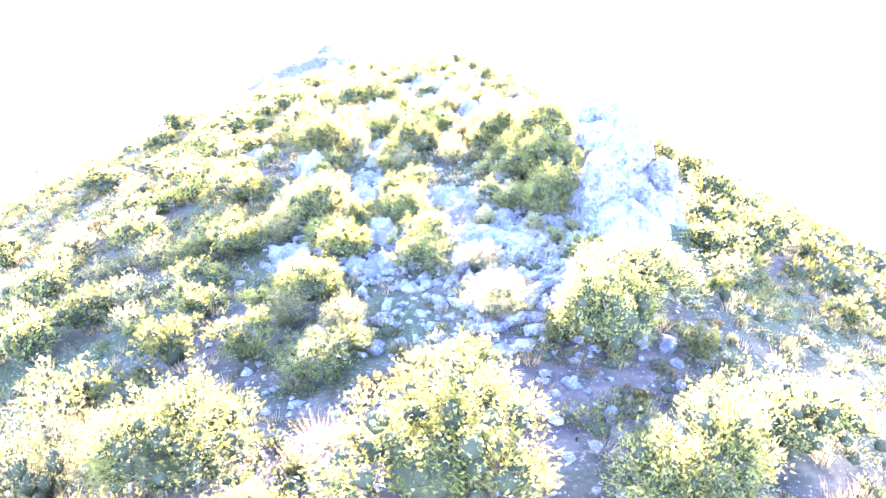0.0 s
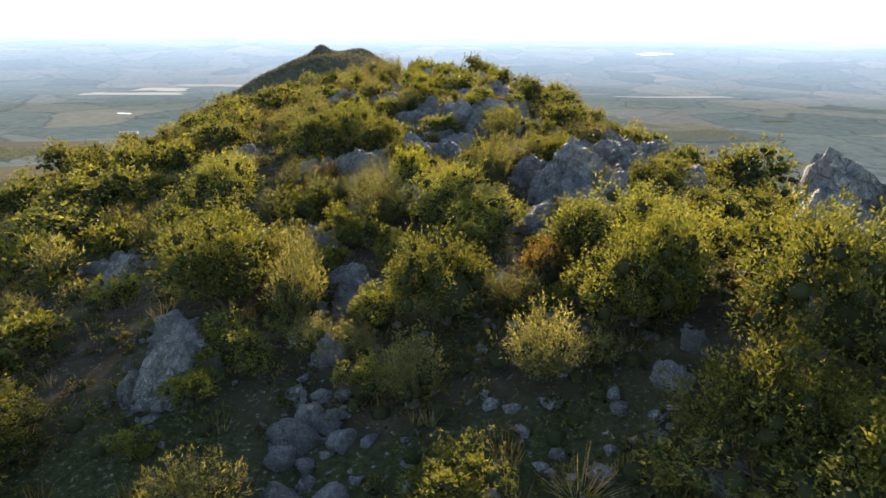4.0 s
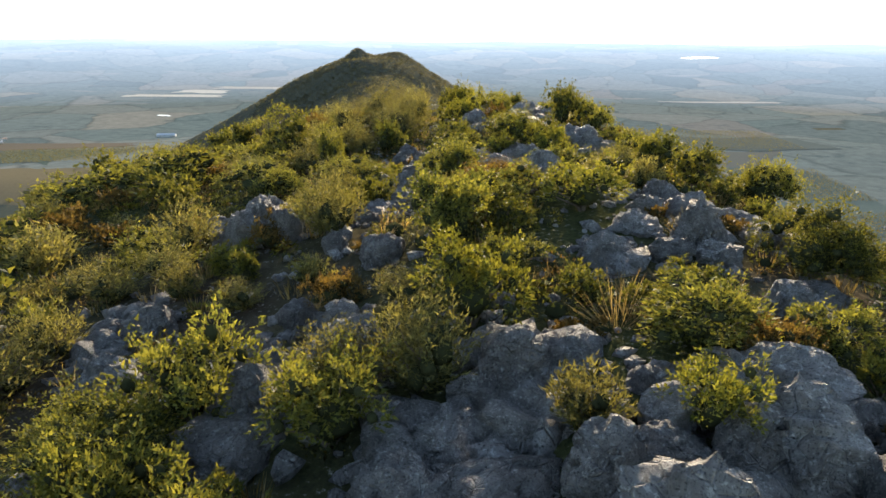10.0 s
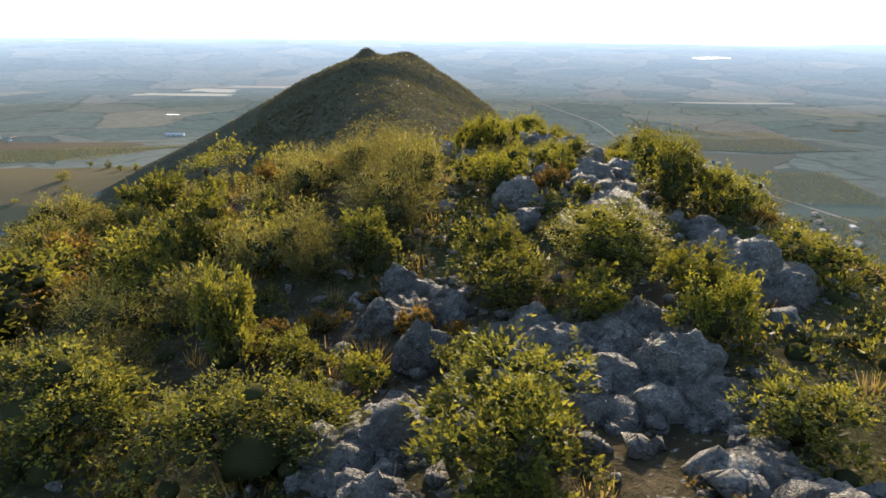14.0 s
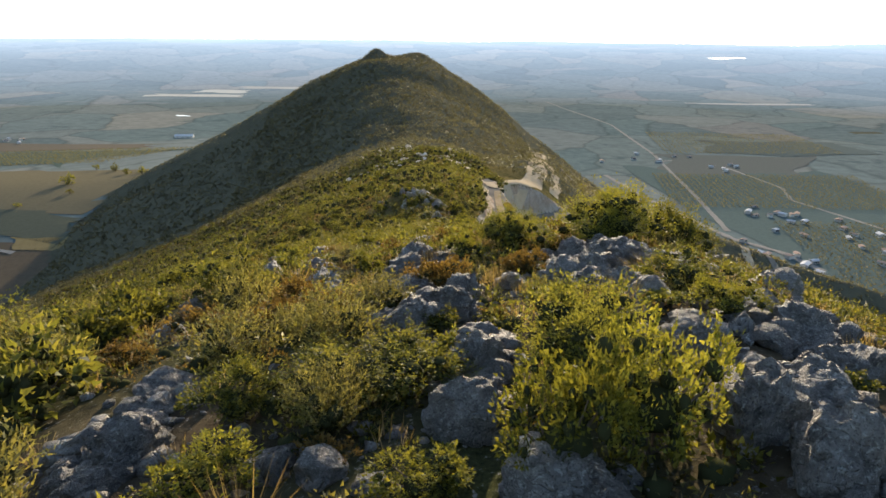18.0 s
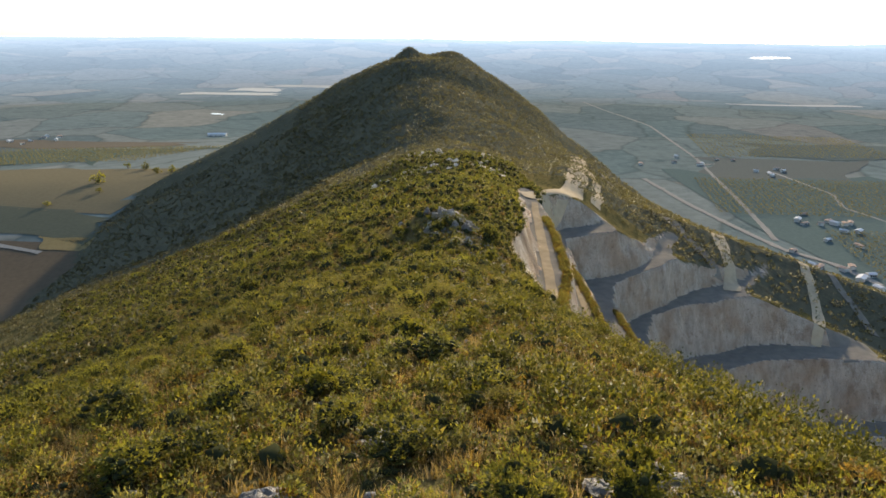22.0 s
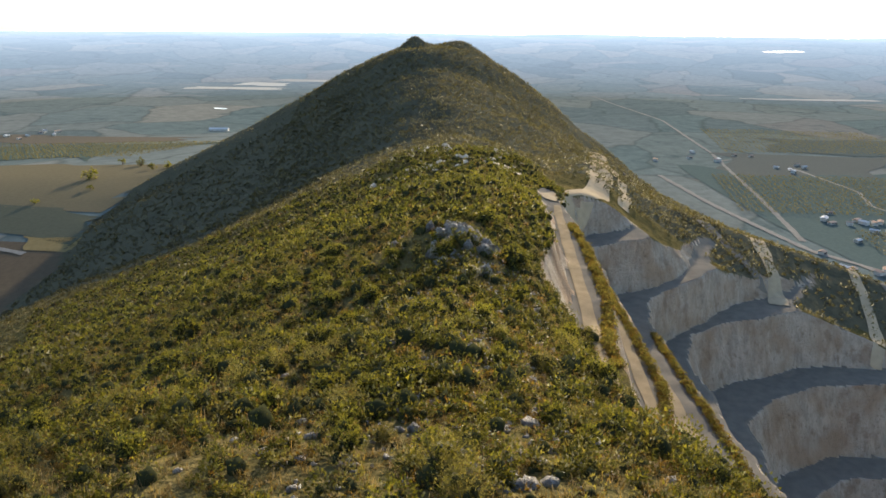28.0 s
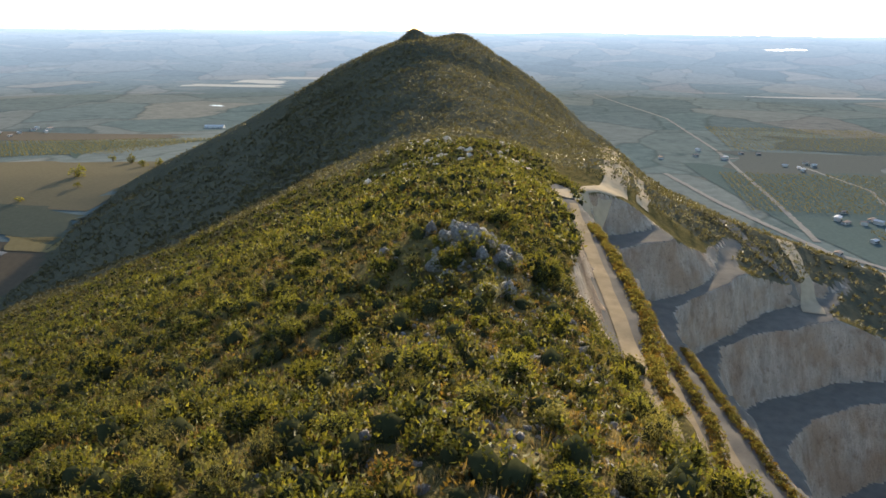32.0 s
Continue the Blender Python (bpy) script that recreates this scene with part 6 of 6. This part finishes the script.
def field_patch(label, x0, x1, y0, y1, colour, seed):
    """One field of the plain with uneven edges, lying on the ground."""
    us, vs = np.meshgrid(np.linspace(0, 1, 26), np.linspace(0, 1, 26))
    x = x0 + (x1 - x0) * (us + 0.25 * (vs - 0.5) * math.sin(seed * 2.3)) + 0.16 * (x1 - x0) * vnoise(us * 40, vs * 40, 14, seed)
    y = y0 + (y1 - y0) * vs + 0.16 * (y1 - y0) * vnoise(us * 40, vs * 40, 14, seed + 1)
    z = land(x, y) + 0.3
    i = np.arange(26 * 26).reshape(26, 26)
    f = np.stack([i[:-1, :-1], i[:-1, 1:], i[1:, 1:], i[1:, :-1]], -1).reshape(-1, 4)
    ok = (natural(x, y) < plain_level(x, y) + 3).ravel()
    f = f[ok[f].all(1)]
    if len(f):
        tagged(part("field", mesh_of("field", np.stack([x, y, z], -1).reshape(-1, 3), f, gravel_material("field_soil", tuple(0.75 * c for c in colour), colour), True), None), label, "field", kind="structure")


field_patch("tan stubble field below the hill", -700, -385, 690, 880, (0.13, 0.113, 0.072), 1)
field_patch("grey-green fallow field", -640, -360, 625, 690, (0.085, 0.09, 0.065), 2)
field_patch("narrow strip of dry golden grass between two fields", -395, -325, 606, 632, (0.2, 0.155, 0.075), 5)
field_patch("brown ploughed field", -900, -520, 1160, 1240, (0.12, 0.105, 0.08), 4)
field_patch("pale dry riverbed of sand and gravel", -1060, -720, 2240, 2330, (0.42, 0.41, 0.36), 11)
field_patch("pale dry riverbed of sand and gravel", -930, -780, 2380, 2470, (0.45, 0.44, 0.39), 12)
field_patch("pale dry riverbed of sand and gravel", -860, -420, 2520, 2600, (0.4, 0.39, 0.35), 14)
field_patch("pale bare field by the river", 700, 1010, 2190, 2240, (0.36, 0.355, 0.33), 13)
# eastern field colours have the blue-green of haze mixed in
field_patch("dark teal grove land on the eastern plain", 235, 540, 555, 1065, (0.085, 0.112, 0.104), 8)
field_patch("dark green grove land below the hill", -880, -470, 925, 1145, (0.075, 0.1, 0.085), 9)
field_patch("ploughed field on the eastern plain, haze tinted into its colour", 290, 520, 1070, 1230, (0.105, 0.112, 0.1), 6)
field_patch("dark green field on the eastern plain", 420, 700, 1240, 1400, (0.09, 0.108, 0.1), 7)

WATER = plain_material("still_water", (0.5, 0.55, 0.58), 0.12)
WATER.node_tree.nodes["Principled BSDF"].inputs["Specular IOR Level"].default_value = 0.5
for x0, x1, y0, y1 in ((1130, 1270, 3460, 3520), (-720, -690, 1706, 1720)):
    n_before = len(bpy.data.objects)
    field_patch("small reservoir shining on the plain", x0, x1, y0, y1, (0.5, 0.5, 0.5), 2)
    pond = [o for o in bpy.data.objects if o.name.startswith("field") and o.get("label", "").startswith("small reservoir")][-1]
    pond.name = "water"
    pond.data.materials.clear()
    pond.data.materials.append(WATER)

WALLPAINT = plain_material("whitewashed_wall", (0.5, 0.48, 0.44))
TILE = plain_material("clay_roof_tile", (0.36, 0.27, 0.21))
SHED = plain_material("white_sheet_roof", (0.5, 0.5, 0.5), 0.7)
GLASS = plain_material("dark_window", (0.05, 0.055, 0.06), 0.2)


def box_bm(x0, x1, y0, y1, z0, z1):
    bm = bmesh.new()
    bmesh.ops.create_cube(bm, size=1.0, matrix=Matrix.LocRotScale(((x0 + x1) / 2, (y0 + y1) / 2, (z0 + z1) / 2), None, (x1 - x0, y1 - y0, z1 - z0)))
    return bm


def roof_bm(w, d, z, rise, over=0.5):
    bm = bmesh.new()
    a, b = w / 2 + over, d / 2 + over
    lo = [bm.verts.new(p) for p in ((-a, -b, z), (a, -b, z), (a, b, z), (-a, b, z))]
    hi = [bm.verts.new(p) for p in ((-a, 0, z + rise), (a, 0, z + rise))]
    for q in ((lo[0], lo[1], hi[1], hi[0]), (lo[2], lo[3], hi[0], hi[1]), (lo[1], lo[2], hi[1]), (lo[3], lo[0], hi[0]), (lo[3], lo[2], lo[1], lo[0])):
        bm.faces.new(q)
    return bm


def house(x, y, w, d, h, turn, shed=False):
    top = new("farm_shed" if shed else "farmhouse")
    top.location, top.rotation_euler = (x, y, ground_z(x, y) - 0.2), (0, 0, turn)
    tagged(top, "long white farm shed with a pale sheet roof" if shed else "small whitewashed farmhouse with a tiled roof", "shed" if shed else "house", group="buildings on the plain")
    part("wall", box_bm(-w / 2, w / 2, -d / 2, d / 2, 0, h), WALLPAINT, top)
    part("roof", roof_bm(w, d, h, d * 0.2), SHED if shed or (x * 7 + y) % 2 < 1.1 else TILE, top)
    for i in range(3):
        part("window", box_bm(-w * 0.35 + i * w * 0.28, -w * 0.35 + i * w * 0.28 + 1.4, -d / 2 - 0.06, -d / 2 + 0.05, 1.0, 2.4), GLASS, top)
    part("door", box_bm(w * 0.36, w * 0.36 + 1.2, -d / 2 - 0.06, -d / 2 + 0.05, 0.05, 2.2), TILE, top)


town = np.random.default_rng(8)
for cx_, cy_, n, spread in ((300, 690, 16, 38), (338, 835, 10, 26), (300, 1165, 7, 30), (-838, 1235, 9, 34), (392, 1110, 5, 30), (420, 760, 8, 40)):
    for _ in range(n):
        house(cx_ + town.normal() * spread, cy_ + town.normal() * spread, town.uniform(5, 10), town.uniform(4, 6), town.uniform(2.6, 4), town.random() * 3)
house(-549, 1350, 34, 11, 4, 0.1, True)
house(255, 668, 16, 7, 3.2, 0.4, True)
house(290, 652, 12, 6, 3.2, 0.9, True)


def far_tree(name, label, x, y, z, size, material, seed, per=60):
    r = np.random.default_rng(seed)
    top = new(name)
    top.location = (x, y, z)
    tagged(top, label, "tree", group="trees on the plain")
    v, f, c = bush_leaves(r, size, size * 0.8, per * 6, size * 0.1, 14)
    part("crown", mesh_of("crown", v - np.array((0, 0, size * 0.05)), f, material), None, top)
    tv, tf = stems_to(r, c[:4], size * 0.05)
    part("trunk", mesh_of("trunk", tv, tf, BARK, True), None, top)


for i, (x, y, s_) in enumerate(((-436, 780, 16), (-425, 860, 12), (-455, 872, 9), (-400, 838, 10), (-386, 845, 11), (-412, 742, 7), (-440, 700, 7), (-372, 838, 9))):
    far_tree("field_oak", "dark round holm oak standing in a stubble field", x, y, ground_z(x, y), s_, LENTISK, 300 + i)


def grove(name, x0, x1, y0, y1, gap, seed, skew=0.2):
    xs, ys = np.meshgrid(np.arange(x0, x1, gap), np.arange(y0, y1, gap))
    xs, ys = xs.ravel() + skew * (ys.ravel() - y0), ys.ravel()
    ok = natural(xs, ys) < plain_level(xs, ys) - 3
    xs, ys = xs[ok], ys[ok]
    r = np.random.default_rng(seed)
    xs, ys = xs + r.normal(size=len(xs)) * 0.9, ys + r.normal(size=len(xs)) * 0.9
    n = len(xs)
    zs = height(xs, ys)[0]
    d = unit(r.normal(size=(n * 7, 3)))
    d[:, 2] = np.abs(d[:, 2])
    base = np.repeat(np.stack([xs, ys, zs + 2.0], 1), 7, 0) + d * 0.9
    L = 1.1 + 0.7 * r.random(n * 7)
    v, f = leaf_quads(base, unit(d + (0, 0, 0.3)), L, L * 0.7, r.normal(size=d.shape))
    return tagged(part(name, mesh_of(name, v, f, HAZY_LEAF), None), "olive grove planted in rows on the plain", "olive grove", kind="stuff")


grove("olive_grove", -860, -480, 930, 1140, 7, 61)
grove("olive_grove", 240, 520, 860, 1060, 6.5, 62, 0.1)
grove("olive_grove", 300, 520, 560, 800, 6, 63, 0.1)
grove("olive_grove", 330, 620, 1240, 1500, 8, 64, 0.1)

# rock outcrop and pale bared soil on the saddle before the hill
crop = np.random.default_rng(77)
for _ in range(26):
    w = crop.uniform(0.9, 2.0)
    boulder(-14 + 5 * crop.normal(), 231 + 6 * crop.normal(), w, w * 0.68, 0.28)
rubble("slope_rubble", "pale grey stones bared along the ridge line", 900, lambda r, n: (r.normal(-7, 6, n), r.uniform(160, 236, n)), (0.15, 0.55), 16, ROCK)
PALE = plain_material("pale_bare_rock", (0.5, 0.44, 0.35))
rubble("pale_stones", "sunlit pale stones on the saddle", 260, lambda r, n: (np.where(r.random(n) < 0.5, r.normal(-37, 12, n), r.normal(-9, 4, n)), np.where(r.random(n) < 0.5, r.normal(384, 5, n), r.normal(425, 8, n))), (0.5, 1.8), 15, PALE)


# grass verges and bushes on the edges of the quarry benches
def verges(r, n):
    k_ = r.integers(1, 4, n)
    y = r.uniform(228, 322, n)
    x = np.zeros(n)
    for k in (1, 2, 3):
        foot = np.interp(y, [p[1] for p in WALL_FOOT[k][:6]], [p[0] for p in WALL_FOOT[k][:6]])
        x = np.where(k_ == k, foot - FACE_WIDE[k] * np.interp(y, (195, 240, 262), (4.0, 1.7, 1.0)), x)
    return x - 0.4 - 1.9 * r.random(n) ** 0.8, y


def verge_scrub(name, label, count, sizes, per, leaf, material, seed):
    r = np.random.default_rng(seed)
    x, y = verges(r, count)
    z = height(x, y)[0]
    s_ = r.uniform(*sizes, count)
    d = unit(r.normal(size=(count * per, 3)))
    d[:, 2] = np.abs(d[:, 2])
    base = np.repeat(np.stack([x, y, z], 1), per, 0) + d * np.repeat(s_ * 0.45, per)[:, None]
    L = leaf * (0.6 + 0.8 * r.random(count * per))
    v, f = leaf_quads(base, unit(d + (0, 0, 0.5)), L, L * 0.6, r.normal(size=d.shape))
    return tagged(part(name, mesh_of(name, v, f, material), None), label, "scrub", kind="stuff")


verge_scrub("bench_scrub", "green scrub along the edges of the quarry benches", 1300, (0.6, 2.0), 26, 0.3, OLIVE, 71)
verge_scrub("bench_grass", "dry golden grass along the edges of the quarry benches", 1800, (0.5, 1.3), 16, 0.3, RUST, 72)
